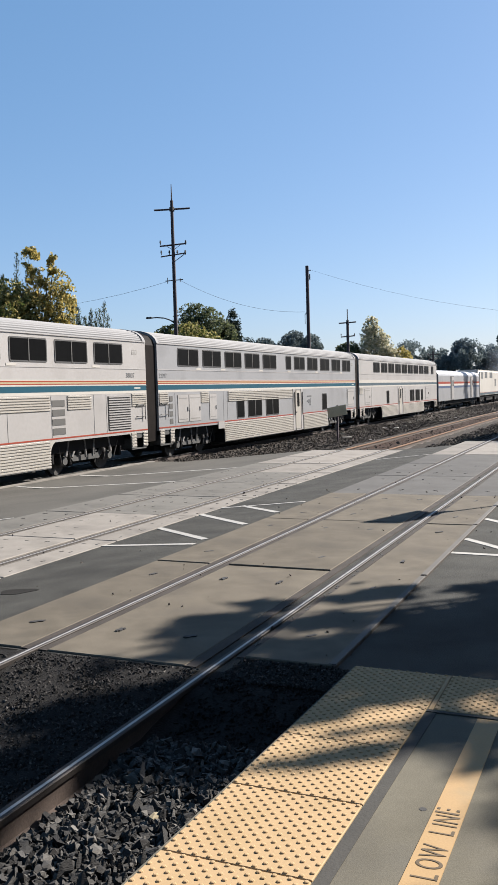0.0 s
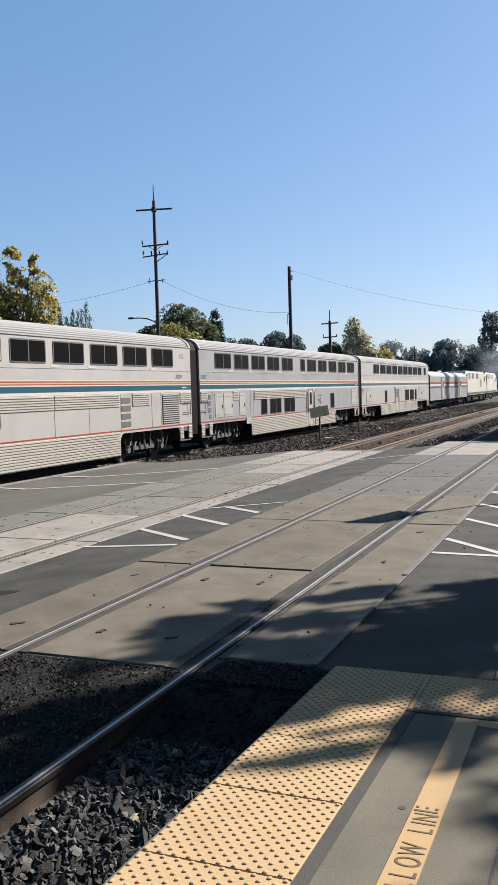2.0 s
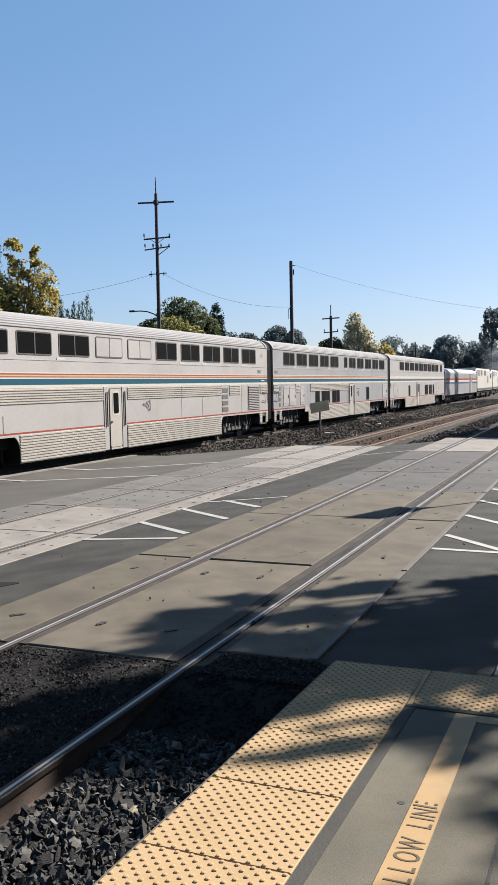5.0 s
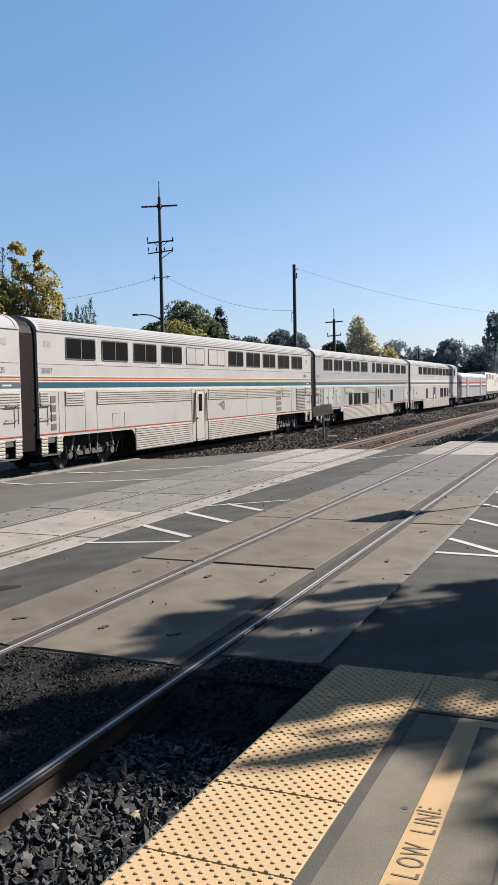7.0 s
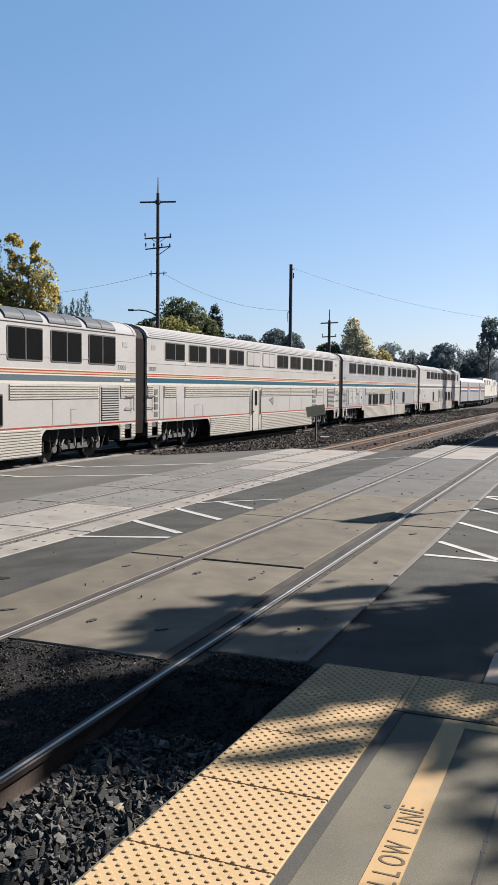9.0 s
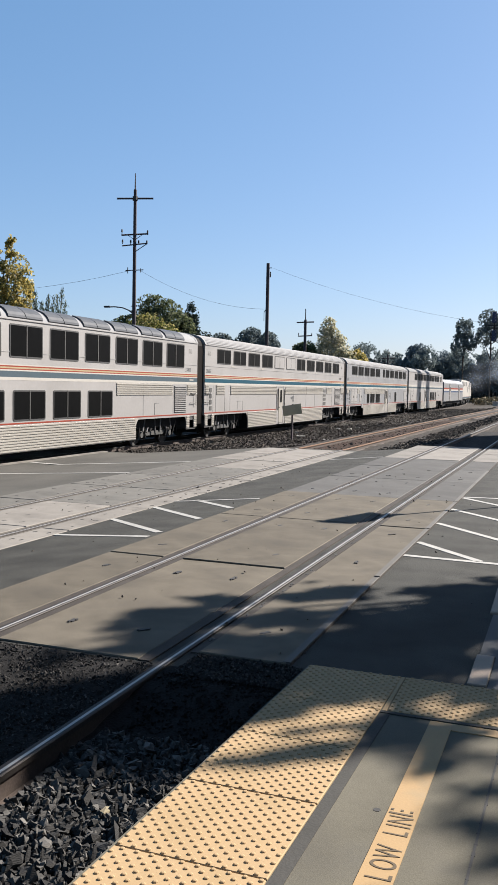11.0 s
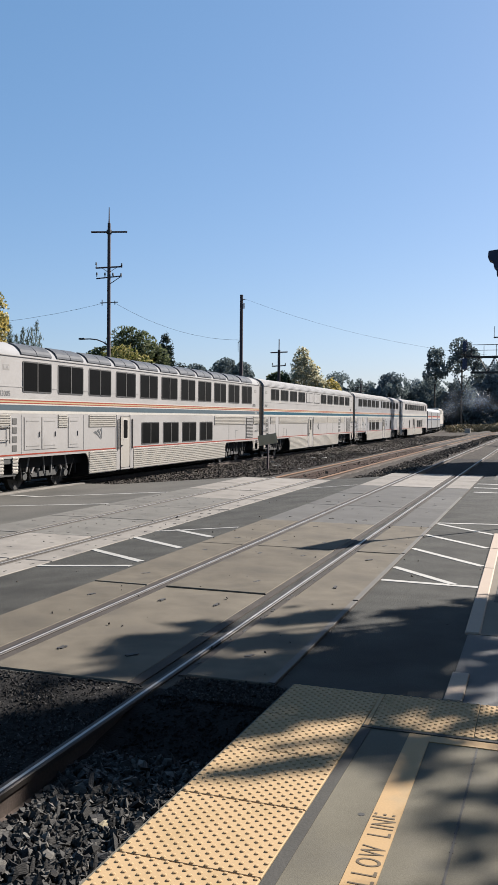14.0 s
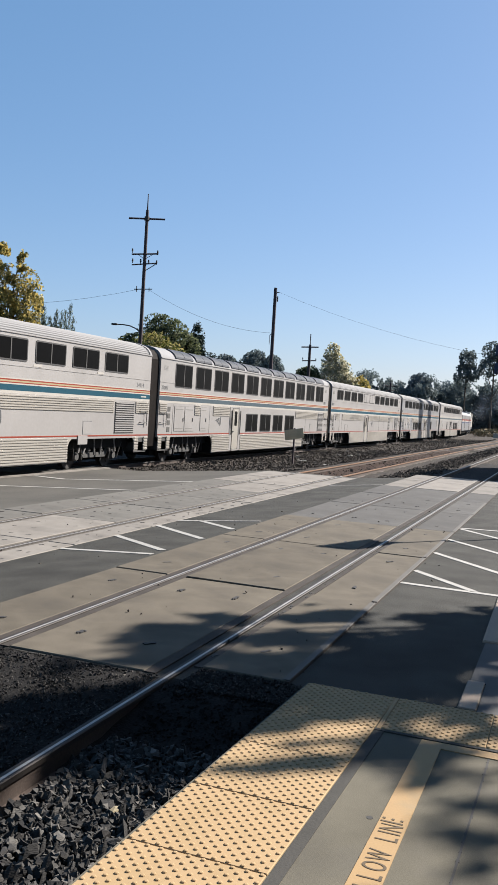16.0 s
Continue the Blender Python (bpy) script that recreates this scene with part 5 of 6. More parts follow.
for x, zs in ((-0.65, (9.35, 8.0, 6.5)), (-3.5, (8.0, 6.5))):
    part("signal_post", tubes(((x, -0.9, zs[-1] - 0.6), (x, -0.9, zs[0] + 0.3), 0.06)), M["metal"], sb)
    part("signal_arm", boxes((x - 0.1, x + 1.2 if x < -3 else x + 0.1, -0.95, -0.4, 7.05, 7.13), (x - 0.55, x + 0.55, -1.3, -0.85, zs[0] - 0.75, zs[0] - 0.68)), M["metal"], sb)
    for z in zs:
        bm = bmesh.new()
        add_box(bm, x - 0.19, x + 0.19, -1.15, -1.0, z - 0.5, z + 0.42, bevel=0.06)
        for k in (-0.27, 0.0, 0.25):
            add_tube(bm, (x, -1.4, z + k), (x, -1.1, z + k), 0.12, n=10)
        part("signal_head", bm, M["timber"], sb, "dark hooded signal head")
    for k in (-0.5, 0.5):
        part("guard_rail", tubes(((x + k, -1.25, zs[0] - 0.7), (x + k, -1.25, zs[0] + 0.2), 0.02)), M["metal"], sb)

# ---- station eave: shaped rafter end under a roof, beside the platform ----
eave = thing("station_eave", "dark shaped timber rafter end under the station roof edge", "roof eave")
prof = [(0, 0), (-0.004, -0.03), (0.004, -0.046), (0.024, -0.056), (0.028, -0.085), (0.042, -0.1), (0.044, -0.13), (0.062, -0.145), (0.068, -0.172), (0.09, -0.195), (0.13, -0.208), (0.6, -0.19), (3.2, 0.3), (3.2, 0.55), (0.5, 0.03)]
for k in range(2):
    bm = bmesh.new()
    yy = 4.75 + (0.0 if k == 0 else -1.2 * k)
    a = [bm.verts.new((2.3 + x, yy, 2.812 + z + 0.06 * x)) for x, z in prof]
    b = [bm.verts.new((2.3 + x, yy + 0.09, 2.812 + z + 0.06 * x)) for x, z in prof]
    n_ = len(prof)
    for i in range(n_):
        bm.faces.new((a[i], a[(i + 1) % n_], b[(i + 1) % n_], b[i]))
    bm.faces.new(a[::-1])
    bm.faces.new(b)
    if k:
        bmesh.ops.translate(bm, verts=bm.verts, vec=(0.15, 0, 0))
    part("rafter", bm, M["timber"], eave)
bm = bmesh.new()
va = [(2.75, 5.0, 3.02), (5.6, 5.0, 3.92), (5.6, 3.4, 3.92), (2.75, 3.4, 3.02)]
lo, hi = [bm.verts.new(v) for v in va], [bm.verts.new((x, y, z + 0.05)) for x, y, z in va]
bm.faces.new(lo)
bm.faces.new(hi[::-1])
for i in range(4):
    bm.faces.new((lo[i], lo[(i + 1) % 4], hi[(i + 1) % 4], hi[i]))
lampo = thing("station_lamp", "dark round lamp on a bracket at the station eave", "lamp", (2.462, 4.6, 3.385))
bml = bmesh.new()
bmesh.ops.create_uvsphere(bml, u_segments=20, v_segments=12, radius=0.11)
bmesh.ops.scale(bml, verts=bml.verts, vec=(0.85, 0.85, 1.0))
part("globe", bml, M["timber"], lampo, smooth=True)
part("bracket", tubes(((0.05, 0, 0), (1.15, 0, 0.02), 0.018), n=8), M["timber"], lampo)
part("collar", tubes(((0.07, 0, -0.0), (0.13, 0, 0.0), 0.05), n=12), M["timber"], lampo)
part("roof_board", bm, M["timber"], eave)
part("post", boxes((5.3, 5.5, 4.3, 4.5, 0.07, 3.85), bevel=0.01), M["timber"], eave)


# ---- trees ----
def ripple(p, freq, rng):
    """A soft random field from a few waves, about -1 to 1."""
    out = 0
    for k in range(6):
        d = rng.normal(size=3)
        d = d / np.linalg.norm(d) * freq * (2.2 + 1.1 * k)
        out = out + np.sin(p @ d + rng.uniform(0, 6.3)) / 2.3
    return np.clip(out, -1.3, 1.3)


def leaf_cloud(rng, blobs, n, size, gap=0.55, freq=0.5):
    """Leaf quads in uneven clumps inside the given ellipsoids (cx, cy, cz, rx, ry, rz, share)."""
    tot = sum(b[6] for b in blobs)
    pts = []
    seed = rng.randint(9999)
    for cx, cy, cz, rx, ry, rz, sh in blobs:
        want = int(n * sh / tot)
        u = rng.normal(size=(want * 6, 3))
        u = u / np.linalg.norm(u, axis=1)[:, None] * rng.uniform(0.2, 1.0, (len(u), 1)) ** 0.45
        w = 1 + 0.13 * ripple(u + (cx, cy, cz), 1.0, np.random.RandomState(seed))[:, None]
        p = np.array((cx, cy, cz)) + u * (rx, ry, rz) * w
        keep = ripple(p, freq * 1.5, np.random.RandomState(seed + 1)) > (gap - 0.55) * 2.2
        pts.append(p[keep][:want])
    p = np.concatenate(pts)
    k = len(p)
    a, b = rng.normal(size=(k, 3)), rng.normal(size=(k, 3))
    a /= np.linalg.norm(a, axis=1)[:, None]
    b = np.cross(a, b)
    b /= np.linalg.norm(b, axis=1)[:, None]
    s = size * rng.uniform(0.6, 1.3, (k, 1))
    V = np.stack((p - a * s, p + b * s * 0.55, p + a * s, p - b * s * 0.55), 1).reshape(-1, 3)
    return V.tolist(), np.arange(4 * k).reshape(-1, 4).tolist()


def tree(label, at, blobs, n, size, leaf, trunk=0.25, seed=1, group="trees behind the train", gap=0.55, freq=0.5, limbs=6, trunk_top=None):
    """Tapered trunk and limbs with a crown of many small leaves; blobs are in the tree's own space."""
    rng = np.random.RandomState(seed)
    t = thing("tree", label, "tree", at, group=group)
    top = trunk_top or max(b[2] for b in blobs)
    bm = bmesh.new()
    prev = Vector((0, 0, -0.3))
    for i in range(5):
        nxt = Vector((rng.uniform(-0.15, 0.15), rng.uniform(-0.15, 0.15), top * (i + 1) / 5))
        add_tube(bm, prev, nxt, trunk * (1 - 0.17 * i), trunk * (1 - 0.17 * (i + 1)), n=8)
        prev = nxt
    for i in range(limbs):
        b = blobs[rng.randint(len(blobs))]
        z0 = top * rng.uniform(0.35, 0.8)
        e = Vector((b[0] + rng.uniform(-0.6, 0.6) * b[3], b[1] + rng.uniform(-0.6, 0.6) * b[4], b[2] + rng.uniform(-0.2, 0.7) * b[5]))
        m = Vector((0, 0, z0)).lerp(e, 0.5) + Vector((0, 0, 0.3))
        add_tube(bm, (0, 0, z0), m, trunk * 0.4, trunk * 0.25, n=6)
        add_tube(bm, m, e, trunk * 0.25, trunk * 0.08, n=6)
    part("trunk", bm, M["bark"], t)
    V, Fc = leaf_cloud(rng, blobs, n, size, gap, freq)
    mesh_ob("crown", V, Fc, LEAF[leaf], t)
    return t


def shoots(label, at, n, h, spread, leaf, seed):
    """Thin upright feathery shoots."""
    rng = np.random.RandomState(seed)
    t = thing("shrub", label, "shrub", at, group="trees behind the train")
    bm, V, Fc = bmesh.new(), [], []
    for i in range(n):
        x, y, hh = rng.uniform(-spread, spread), rng.uniform(-0.8, 0.8), h * rng.uniform(0.65, 1.0)
        tip = Vector((x * 1.4 + rng.uniform(-0.3, 0.3), y, hh))
        add_tube(bm, (x * 0.5, y * 0.5, -0.3), tip, 0.06, 0.015, n=5)
        for j in range(300):
            f = rng.uniform(0.5, 1.0)
            p = np.array(Vector((x * 0.5, y * 0.5, 0)).lerp(tip, f)) + rng.normal(size=3) * (0.5 * (1.12 - f))
            a, b = rng.normal(size=3) * (0.4, 0.4, 1), rng.normal(size=3)
            a /= np.linalg.norm(a)
            b = np.cross(a, b)
            b /= np.linalg.norm(b)
            k = len(V)
            V += [p - a * 0.13, p + b * 0.03, p + a * 0.13, p - b * 0.03]
            Fc.append((k, k + 1, k + 2, k + 3))
    part("stem", bm, M["bark"], t)
    mesh_ob("crown", V, Fc, LEAF[leaf], t)


G = -1.0
tree("golden autumn street tree with thinning top", (-31.0, 46.0, G), [(0.6, 0.4, 8.5, 1.15, 1.1, 2.2, 1.0), (-0.8, -0.3, 7.9, 1.4, 1.3, 2.2, 1.0), (-0.7, -0.3, 10.3, 0.7, 0.6, 1.3, 0.26), (-0.9, -0.5, 11.8, 0.7, 0.6, 0.7, 0.2), (0.3, 0.2, 11.3, 0.4, 0.35, 0.8, 0.12), (-1.8, -1.5, 7.6, 1.5, 1.4, 2.0, 0.8)], 11000, 0.11, "gold", 0.12, 11, gap=0.56, freq=1.2)
tree("yellow-green street tree beside a golden one", (-33.1, 44.6, G), [(0, 0, 7.9, 2.1, 2.0, 2.6, 1.0), (-1.5, -1.5, 7.4, 1.8, 1.8, 2.4, 0.8)], 9000, 0.13, "mixed", 0.25, 12, freq=0.8)
shoots("grey-green feathery upright shoots behind the train", (-35.2, 47.2, G), 14, 13.3, 1.3, "grey", 13)
shoots("grey-green thin upright shoots behind the train", (-30.9, 50.6, G), 15, 9.3, 1.25, "grey", 14)
tree("round dark green tree crown above the train", (-35.0, 75.5, G), [(0, 0, 7.8, 3.0, 3.0, 3.5, 1.0), (-2.4, -1.0, 7.0, 2.2, 2.2, 2.8, 0.6), (1.9, 0.6, 6.8, 2.0, 2.0, 2.9, 0.5)], 26000, 0.14, "green", 0.35, 15, gap=0.35, freq=0.6)
tree("dark narrow cypress behind the train", (-33.7, 80.6, G), [(0, 0, 6.2, 0.95, 0.9, 5.0, 1.0), (0, 0, 9.4, 0.55, 0.5, 1.7, 0.4), (1.2, 0.6, 4.9, 1.1, 0.9, 3.6, 0.7)], 16000, 0.12, "cypress", 0.25, 16, gap=0.2)
tree("yellow-green leafy tree at a pole", (-31.6, 66.6, G), [(0, 0, 6.9, 2.2, 1.6, 2.1, 1.0), (-2.6, -1.4, 6.6, 1.0, 1.0, 1.6, 0.3), (1.8, 0.8, 6.2, 1.6, 1.4, 2.0, 0.6), (-3.3, -1.7, 7.6, 0.5, 0.4, 0.5, 0.08)], 7000, 0.13, "mixed", 0.22, 17, gap=0.55, freq=1.1)
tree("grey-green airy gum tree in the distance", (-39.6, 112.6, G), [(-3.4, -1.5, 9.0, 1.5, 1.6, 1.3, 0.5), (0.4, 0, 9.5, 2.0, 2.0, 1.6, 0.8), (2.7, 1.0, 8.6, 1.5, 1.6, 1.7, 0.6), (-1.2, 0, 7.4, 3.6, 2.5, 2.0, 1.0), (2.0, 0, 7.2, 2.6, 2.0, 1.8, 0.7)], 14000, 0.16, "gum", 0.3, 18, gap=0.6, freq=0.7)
tree("tall half-bare autumn tree with pale leaves", (-28.6, 116.3, G), [(0, 0, 7.6, 2.7, 2.0, 2.0, 1.0), (-0.2, 0, 9.6, 2.0, 1.6, 1.6, 0.55), (-0.5, 0, 11.3, 1.1, 1.0, 1.5, 0.25), (-2.2, -0.6, 6.2, 1.5, 1.4, 2.0, 0.5), (1.9, 0.4, 6.4, 1.8, 1.6, 2.2, 0.7)], 9500, 0.17, "pale", 0.22, 19, gap=0.6, freq=1.7, limbs=9)
tree("golden low tree behind the train", (-25.6, 117.5, G), [(0, 0, 6.0, 2.1, 1.7, 2.3, 1.0)], 6000, 0.16, "gold", 0.2, 20, freq=0.9)
tree("dark green tree behind the far pole", (-31.8, 114.0, G), [(-0.3, 0, 6.6, 2.6, 2.0, 2.6, 1.0)], 7000, 0.18, "green", 0.25, 21)


def woods(label, seed, places, leaf, n, size):
    """Far wooded slope: many crowns joined, too many to count."""
    rng = np.random.RandomState(seed)
    blobs = []
    for x, y, z, r, h in places:
        for k in range(5):
            blobs.append((x + rng.uniform(-0.6, 0.6) * r, y + rng.uniform(-2, 2), z + rng.uniform(-0.5, 0.35) * h, r * rng.uniform(0.4, 0.75), r * 0.6, h * rng.uniform(0.35, 0.6), r * h))
    V, Fc = leaf_cloud(rng, blobs, n, size, 0.4, 0.25)
    return tagged(mesh_ob("woodland", V, Fc, LEAF[leaf]), label, "trees", "", "stuff")


# the far woods get their haze from the leaf colour alone
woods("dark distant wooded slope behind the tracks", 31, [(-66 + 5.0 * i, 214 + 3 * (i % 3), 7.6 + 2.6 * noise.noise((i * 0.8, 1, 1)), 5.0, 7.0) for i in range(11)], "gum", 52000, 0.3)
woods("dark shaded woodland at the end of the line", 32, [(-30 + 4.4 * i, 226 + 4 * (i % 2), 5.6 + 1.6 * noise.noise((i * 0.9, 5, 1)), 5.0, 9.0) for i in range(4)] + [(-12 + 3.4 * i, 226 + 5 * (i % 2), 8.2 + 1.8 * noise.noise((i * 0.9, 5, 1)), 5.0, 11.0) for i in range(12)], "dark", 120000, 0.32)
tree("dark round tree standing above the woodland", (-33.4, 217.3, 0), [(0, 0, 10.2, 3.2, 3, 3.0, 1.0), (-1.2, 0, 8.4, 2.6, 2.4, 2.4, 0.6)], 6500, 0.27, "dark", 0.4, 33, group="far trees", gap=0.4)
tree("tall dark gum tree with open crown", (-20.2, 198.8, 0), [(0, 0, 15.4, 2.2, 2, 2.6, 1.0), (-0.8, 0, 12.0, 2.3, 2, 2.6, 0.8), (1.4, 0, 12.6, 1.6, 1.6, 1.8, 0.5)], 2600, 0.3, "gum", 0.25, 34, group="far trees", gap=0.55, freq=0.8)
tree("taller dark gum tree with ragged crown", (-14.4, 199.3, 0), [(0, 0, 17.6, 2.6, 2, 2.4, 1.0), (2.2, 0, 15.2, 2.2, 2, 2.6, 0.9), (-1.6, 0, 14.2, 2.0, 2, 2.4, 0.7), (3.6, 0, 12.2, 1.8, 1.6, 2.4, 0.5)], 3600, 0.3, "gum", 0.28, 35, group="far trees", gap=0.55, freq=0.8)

# ---- trees beside the street, out of view, that shade crossing and platform ----
tree("leafy street tree shading the crossing", (6.9, 14.7, -0.2), [(0.4, -0.3, 4.0, 1.2, 1.1, 1.5, 1.0), (0.25, -0.15, 6.1, 1.4, 1.3, 1.5, 1.1), (0.2, -0.12, 8.1, 1.25, 1.15, 1.3, 0.9), (0.5, -0.35, 9.7, 0.6, 0.6, 1.2, 0.2), (-0.68, 1.2, 7.4, 0.4, 0.35, 0.3, 0.07), (-1.43, 0.5, 7.4, 0.3, 0.2, 0.2, 0.035), (-1.48, -0.1, 7.4, 0.45, 0.3, 0.25, 0.06), (0.7, -0.28, 8.8, 0.62, 0.6, 0.4, 0.34)], 10800, 0.12, "green", 0.16, 41, group="street trees", gap=0.6, freq=1.05)
tree("thin-crowned street tree beside the crossing", (7.9, 12.2, -0.2), [(-0.1, 0.1, 7.0, 0.7, 0.6, 0.35, 0.7), (0.85, -0.6, 7.5, 1.0, 0.8, 0.6, 1.0), (0.5, -0.3, 6.6, 0.7, 0.6, 0.45, 0.7)], 900, 0.11, "green", 0.06, 42, group="street trees", gap=0.72, freq=1.5, limbs=4)
# added crown, each clump set where its shadow should streak the platform
tree("sparse unseen tree added to dapple the platform with shade", (7.0, 12.4, -0.2), [(0.3, 1.26, 7.8, 0.36, 0.36, 0.2, 0.34), (-0.45, -0.75, 7.0, 0.2, 0.14, 0.1, 0.1), (-0.2, -0.53, 7.0, 0.22, 0.12, 0.1, 0.11), (0.05, -0.28, 7.0, 0.22, 0.14, 0.1, 0.13), (0.3, 0.02, 7.0, 0.24, 0.18, 0.1, 0.14), (-0.13, -0.15, 6.4, 0.35, 0.25, 0.15, 0.24), (0.8, 0.18, 7.8, 0.2, 0.12, 0.1, 0.08), (-0.03, 0.86, 7.8, 0.4, 0.4, 0.2, 0.45)], 660, 0.105, "green", 0.04, 48, group="street trees", gap=0.5, freq=1.6, limbs=3)
# two unseen crowns, added only to cut the sky light in the shade
tree("broad unseen street tree added to block sky light", (16.5, 13.5, -0.2), [(0, 0, 5.4, 3.2, 3.0, 2.8, 1.0)], 9000, 0.24, "green", 0.28, 46, group="street trees", gap=0.25)
tree("broad unseen street tree added to block sky light", (12.5, 7.5, -0.2), [(0, 0, 6.5, 3.2, 3.0, 2.8, 1.0), (-0.8, 0.4, 9.2, 2.6, 2.4, 2.2, 0.8)], 12000, 0.24, "green", 0.28, 47, group="street trees", gap=0.25)
tree("leafy street tree shading the far rails", (8.0, 44.8, -0.2), [(-0.8, -1.0, 8.2, 2.8, 4.4, 2.4, 1.0), (0, 2.4, 8.6, 2.8, 3.6, 2.4, 0.8)], 15000, 0.24, "green", 0.25, 43, group="street trees", gap=0.25)
# these two stand out of view and were added to dim the ambient sky
tree("unseen street tree added to block sky light", (16.5, 26.0, -0.2), [(0, 0, 7.0, 3.0, 3.0, 3.0, 1.0)], 7000, 0.24, "green", 0.25, 44, group="street trees", gap=0.35)
tree("broad unseen tree added over the station to block sky light", (10.5, 1.5, -0.2), [(0, 0, 9.0, 4.2, 4.2, 3.0, 1.0), (-2.0, -4.0, 9.0, 4.0, 4.0, 2.8, 1.0)], 11000, 0.26, "green", 0.3, 45, group="street trees", gap=0.3)

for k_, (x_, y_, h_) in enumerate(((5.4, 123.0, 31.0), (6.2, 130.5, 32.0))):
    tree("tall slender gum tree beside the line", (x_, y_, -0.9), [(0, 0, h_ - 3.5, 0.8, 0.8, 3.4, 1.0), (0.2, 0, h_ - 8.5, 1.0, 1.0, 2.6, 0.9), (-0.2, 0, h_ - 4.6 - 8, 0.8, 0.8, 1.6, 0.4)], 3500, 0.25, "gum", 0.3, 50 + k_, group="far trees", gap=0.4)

# ---- diamond warning sign beside the street ----
post = thing("street_sign", "diamond warning sign on a slim steel post", "street sign", (2.47, 16.34, -0.02))
part("post", tubes(((0, 0, 0), (0, 0, 3.9), 0.03)), M["metal"], post)
bm = bmesh.new()
plate(bm, [(0, 2.72), (0.645, 3.36), (0, 4.0), (-0.645, 3.36)], -0.045, -0.033)
part("board", bm, M["metal"], post)

# ---- litter and dry scrub at the end of the line ----
scrub = thing("dry_scrub", "pale dry scrub bank at the end of the line", "bush", (-9.4, 165, -0.9))
rng_ = np.random.RandomState(5)
V_, F_ = leaf_cloud(rng_, [(0, 0, 0.9, 5.5, 2.0, 0.9, 1.0), (5, 0, 1.0, 4.0, 2.0, 1.0, 0.8)], 3500, 0.2, 0.4, 0.6)
mesh_ob("foliage", V_, F_, island_mat("dry_scrub", [(0.3, 0.25, 0.16), (0.2, 0.17, 0.1), (0.36, 0.31, 0.22)], 0.9), scrub)
hut = thing("relay_box", "pale trackside relay box", "relay box", (-9.1, 150, -0.75))
part("case", boxes((-0.45, 0.45, -0.4, 0.4, 0, 0.9), bevel=0.04), M["cream"], hut)
part("lid", boxes((-0.5, 0.5, -0.45, 0.45, 0.9, 0.96), bevel=0.02), M["cream"], hut)
for i in range(9):
    rr = random.Random(60 + i)
    o = thing("litter_scrap", "pale scrap of litter lying on the ballast", "litter", (rr.uniform(-12.2, -7.4), rr.uniform(32, 66), -0.5), group="litter")
    o.location.z = ballast_z(o.location.x) + 0.05
    bm = boxes((-0.12, 0.12, -0.05, 0.09, 0, 0.04), bevel=0.012)
    for v in bm.verts:
        v.co += Vector((rr.uniform(-0.03, 0.03), rr.uniform(-0.03, 0.03), rr.uniform(-0.01, 0.02)))
    part("scrap", bm, M["cream"], o)

# ---- exhaust smoke drifting back from the locomotives, in thin puffs ----
smoke_mat = bpy.data.materials.new("exhaust_smoke")
smoke_mat.use_nodes = True
n_, l_ = smoke_mat.node_tree.nodes, smoke_mat.node_tree.links
tr_, df_, mx_, ns_, gr_, tc_, mu_, ml_ = (n_.new(k) for k in ("ShaderNodeBsdfTransparent", "ShaderNodeBsdfTranslucent", "ShaderNodeMixShader", "ShaderNodeTexNoise", "ShaderNodeTexGradient", "ShaderNodeTexCoord", "ShaderNodeMath", "ShaderNodeMath"))
df_.inputs[0].default_value = (0.42, 0.48, 0.58, 1)
ns_.inputs["Scale"].default_value, ns_.inputs["Detail"].default_value = 1.2, 4
gr_.gradient_type = "QUADRATIC_SPHERE"
mu_.operation = ml_.operation = "MULTIPLY"
ml_.inputs[1].default_value = 0.22
l_.new(tc_.outputs["Object"], gr_.inputs[0])
l_.new(gr_.outputs["Fac"], mu_.inputs[0])
l_.new(ns_.outputs[0], mu_.inputs[1])
l_.new(mu_.outputs[0], ml_.inputs[0])
l_.new(ml_.outputs[0], mx_.inputs[0])
l_.new(tr_.outputs[0], mx_.inputs[1])
l_.new(df_.outputs[0], mx_.inputs[2])
l_.new(mx_.outputs[0], n_["Material Output"].inputs[0])


def puff_mesh():
    """A dished veil of unit radius, thinning to nothing at the rim."""
    V, Fc = [(0, 0.12, 0)], []
    for r in (0.35, 0.7, 1.0):
        V += [(r * math.cos(q), 0.12 * (1 - r * r), r * math.sin(q)) for q in np.arange(24) * math.pi / 12]
    for i in range(24):
        j = (i + 1) % 24
        Fc += [(0, 1 + i, 1 + j)] + [(1 + 24 * k + i, 25 + 24 * k + i, 25 + 24 * k + j, 1 + 24 * k + j) for k in range(2)]
    me = bpy.data.meshes.new("puff")
    me.from_pydata(V, [], Fc)
    me.materials.append(smoke_mat)
    return me


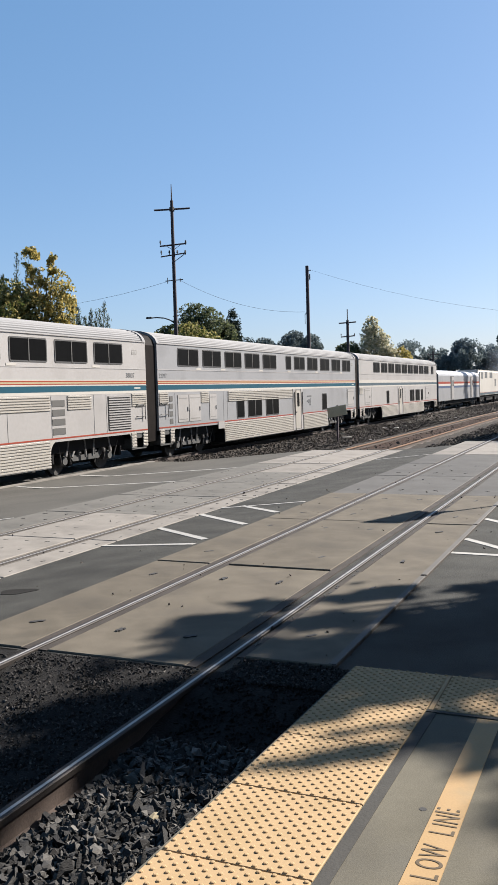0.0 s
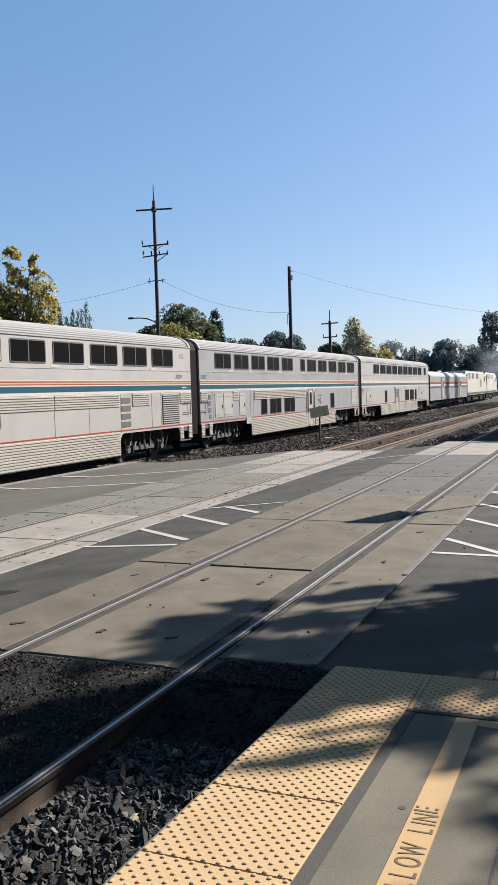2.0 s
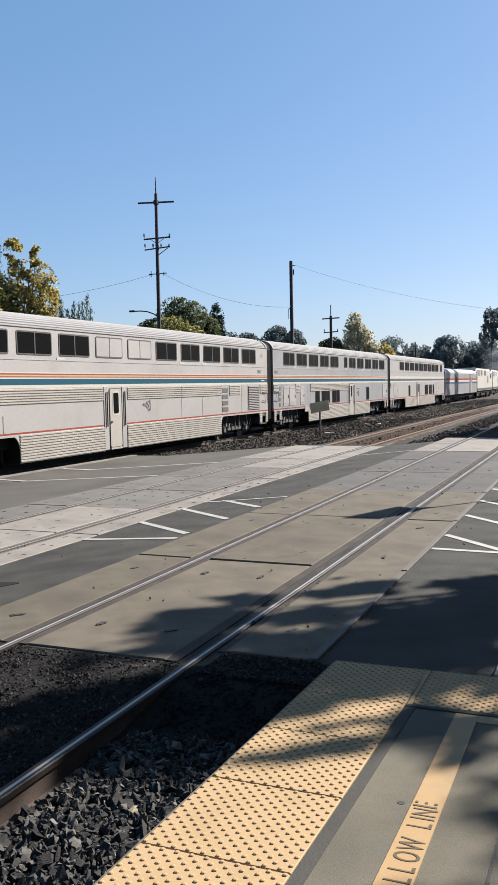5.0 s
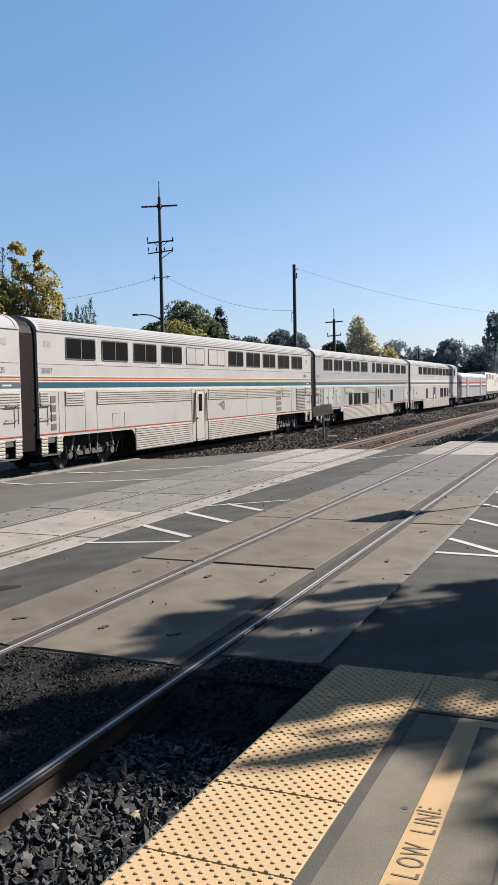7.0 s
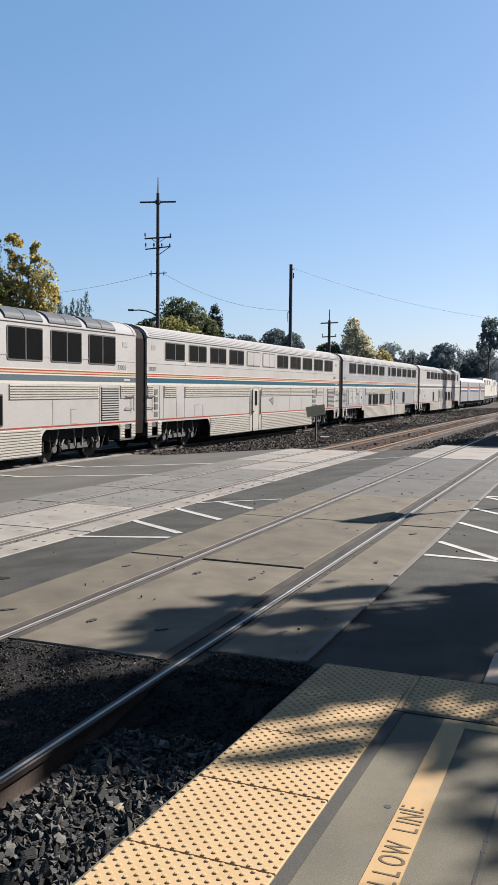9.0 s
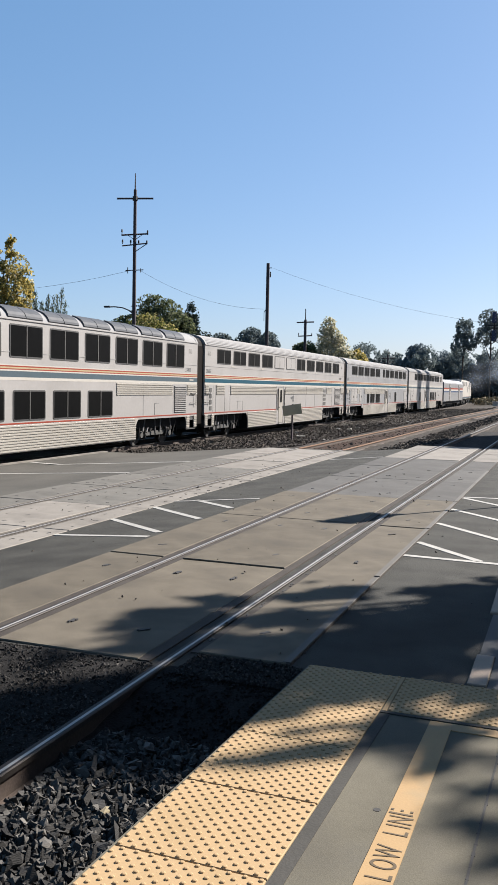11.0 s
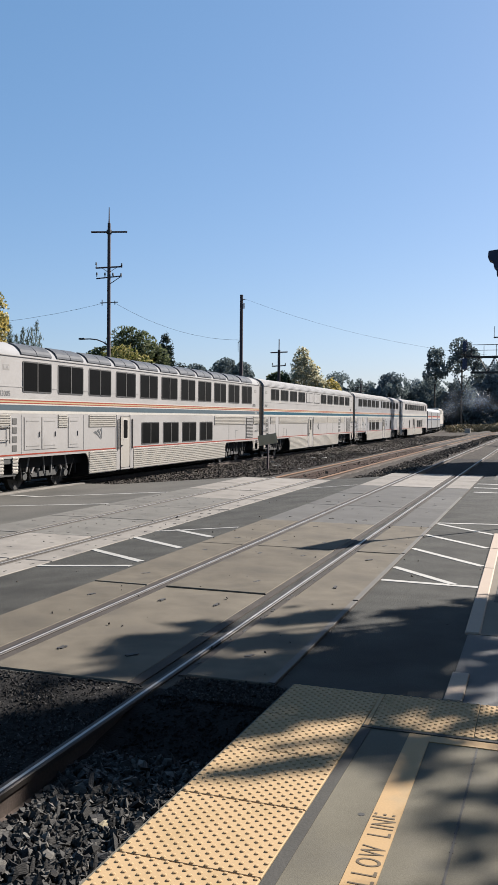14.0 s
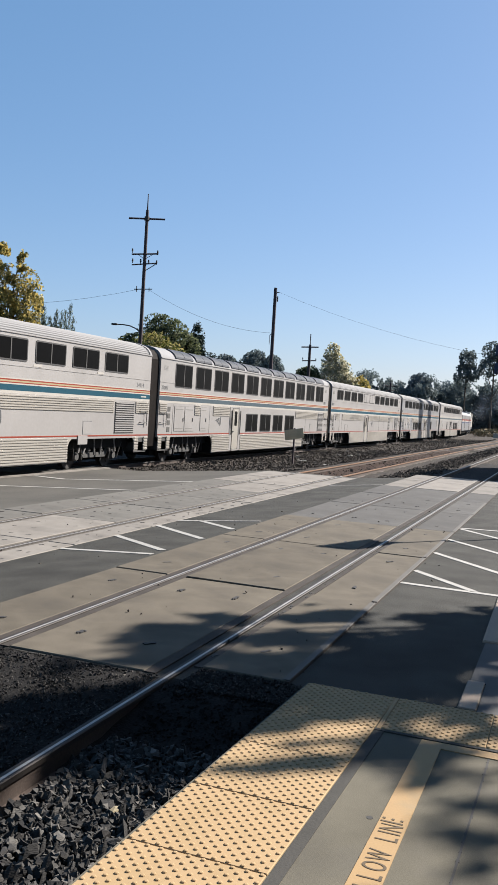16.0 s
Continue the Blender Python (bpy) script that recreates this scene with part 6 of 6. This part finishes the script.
PUFF = puff_mesh()
PUFFS = []
smoke = thing("exhaust_smoke", "thin blue-grey exhaust smoke drifting behind locomotives", "smoke")
for i in range(11):
    rr = random.Random(80 + i)
    pf = new("puff", PUFF)
    pf.parent = smoke
    s = rr.uniform(1.6, 3.4)
    pf.scale = (s * 1.5, s * 1.2, s * 0.8)
    off, dx = rr.uniform(112, 134), rr.triangular(-0.5, 10, 4)
    dz = 2.6 + rr.triangular(0, 4.4, 1.6)
    PUFFS.append((pf, [(t, pose(-14.5 + left_bend(off + 2.9 * t) + dx + 0.1 * t, off + 2.9 * t, dz + 0.03 * t, 0, 0, 3 * t)) for t in (0, 4, 8, 12, 16)]))

# ---- station building at the platform's back, plain unseen walls added to block sky light ----
station = thing("station_building", "plain unseen station building that blocks sky light from the platform", "building", (5.9, 0, 0.07))
part("wall", boxes((0, 9, -22, 3.4, 0, 4.6), bevel=0.02), mat("station_render", (0.42, 0.38, 0.31), (0.36, 0.32, 0.26), 0.9, scale=1.0, bump=0.2), station)
part("roof", boxes((-0.4, 9.4, -22.4, 3.7, 4.6, 4.85), bevel=0.03), M["timber"], station)


# ---- what moves ----
def travelled(t):
    """How far the dining car's rear end stands along the track."""
    return 1.42 + 2.434 * t + 0.0717 * t * t


def on_track(y):
    return Vector((-14.8525 + left_bend(y), y, -0.6))


def car_pose(y, a, b):
    """A car whose rear end stands near y, carried by bogies a and b along it."""
    p, q = on_track(y + a), on_track(y + b)
    yaw = math.atan2(-(q.x - p.x), q.y - p.y)
    r = p - Vector((-math.sin(yaw), math.cos(yaw), 0)) * a
    return pose(r.x, r.y, r.z, 0, 0, math.degrees(yaw))


def motions():
    times = [i * 0.5 for i in range(33)]
    for car, off, a, b in CARS:
        walk(car, [(t, car_pose(travelled(t) + off, a, b)) for t in times])
    fine = [i / 15 * 2 for i in range(121)]
    fine = [t for t in fine if t <= 16.0] + [16.0]
    for ax in AXLES:
        base = ax.location.copy()
        walk(ax, [(t, pose(*base, -math.degrees(travelled(t) / 0.455), 0, 0)) for t in fine])
    for puff, rows in PUFFS:
        walk(puff, rows)


motions()
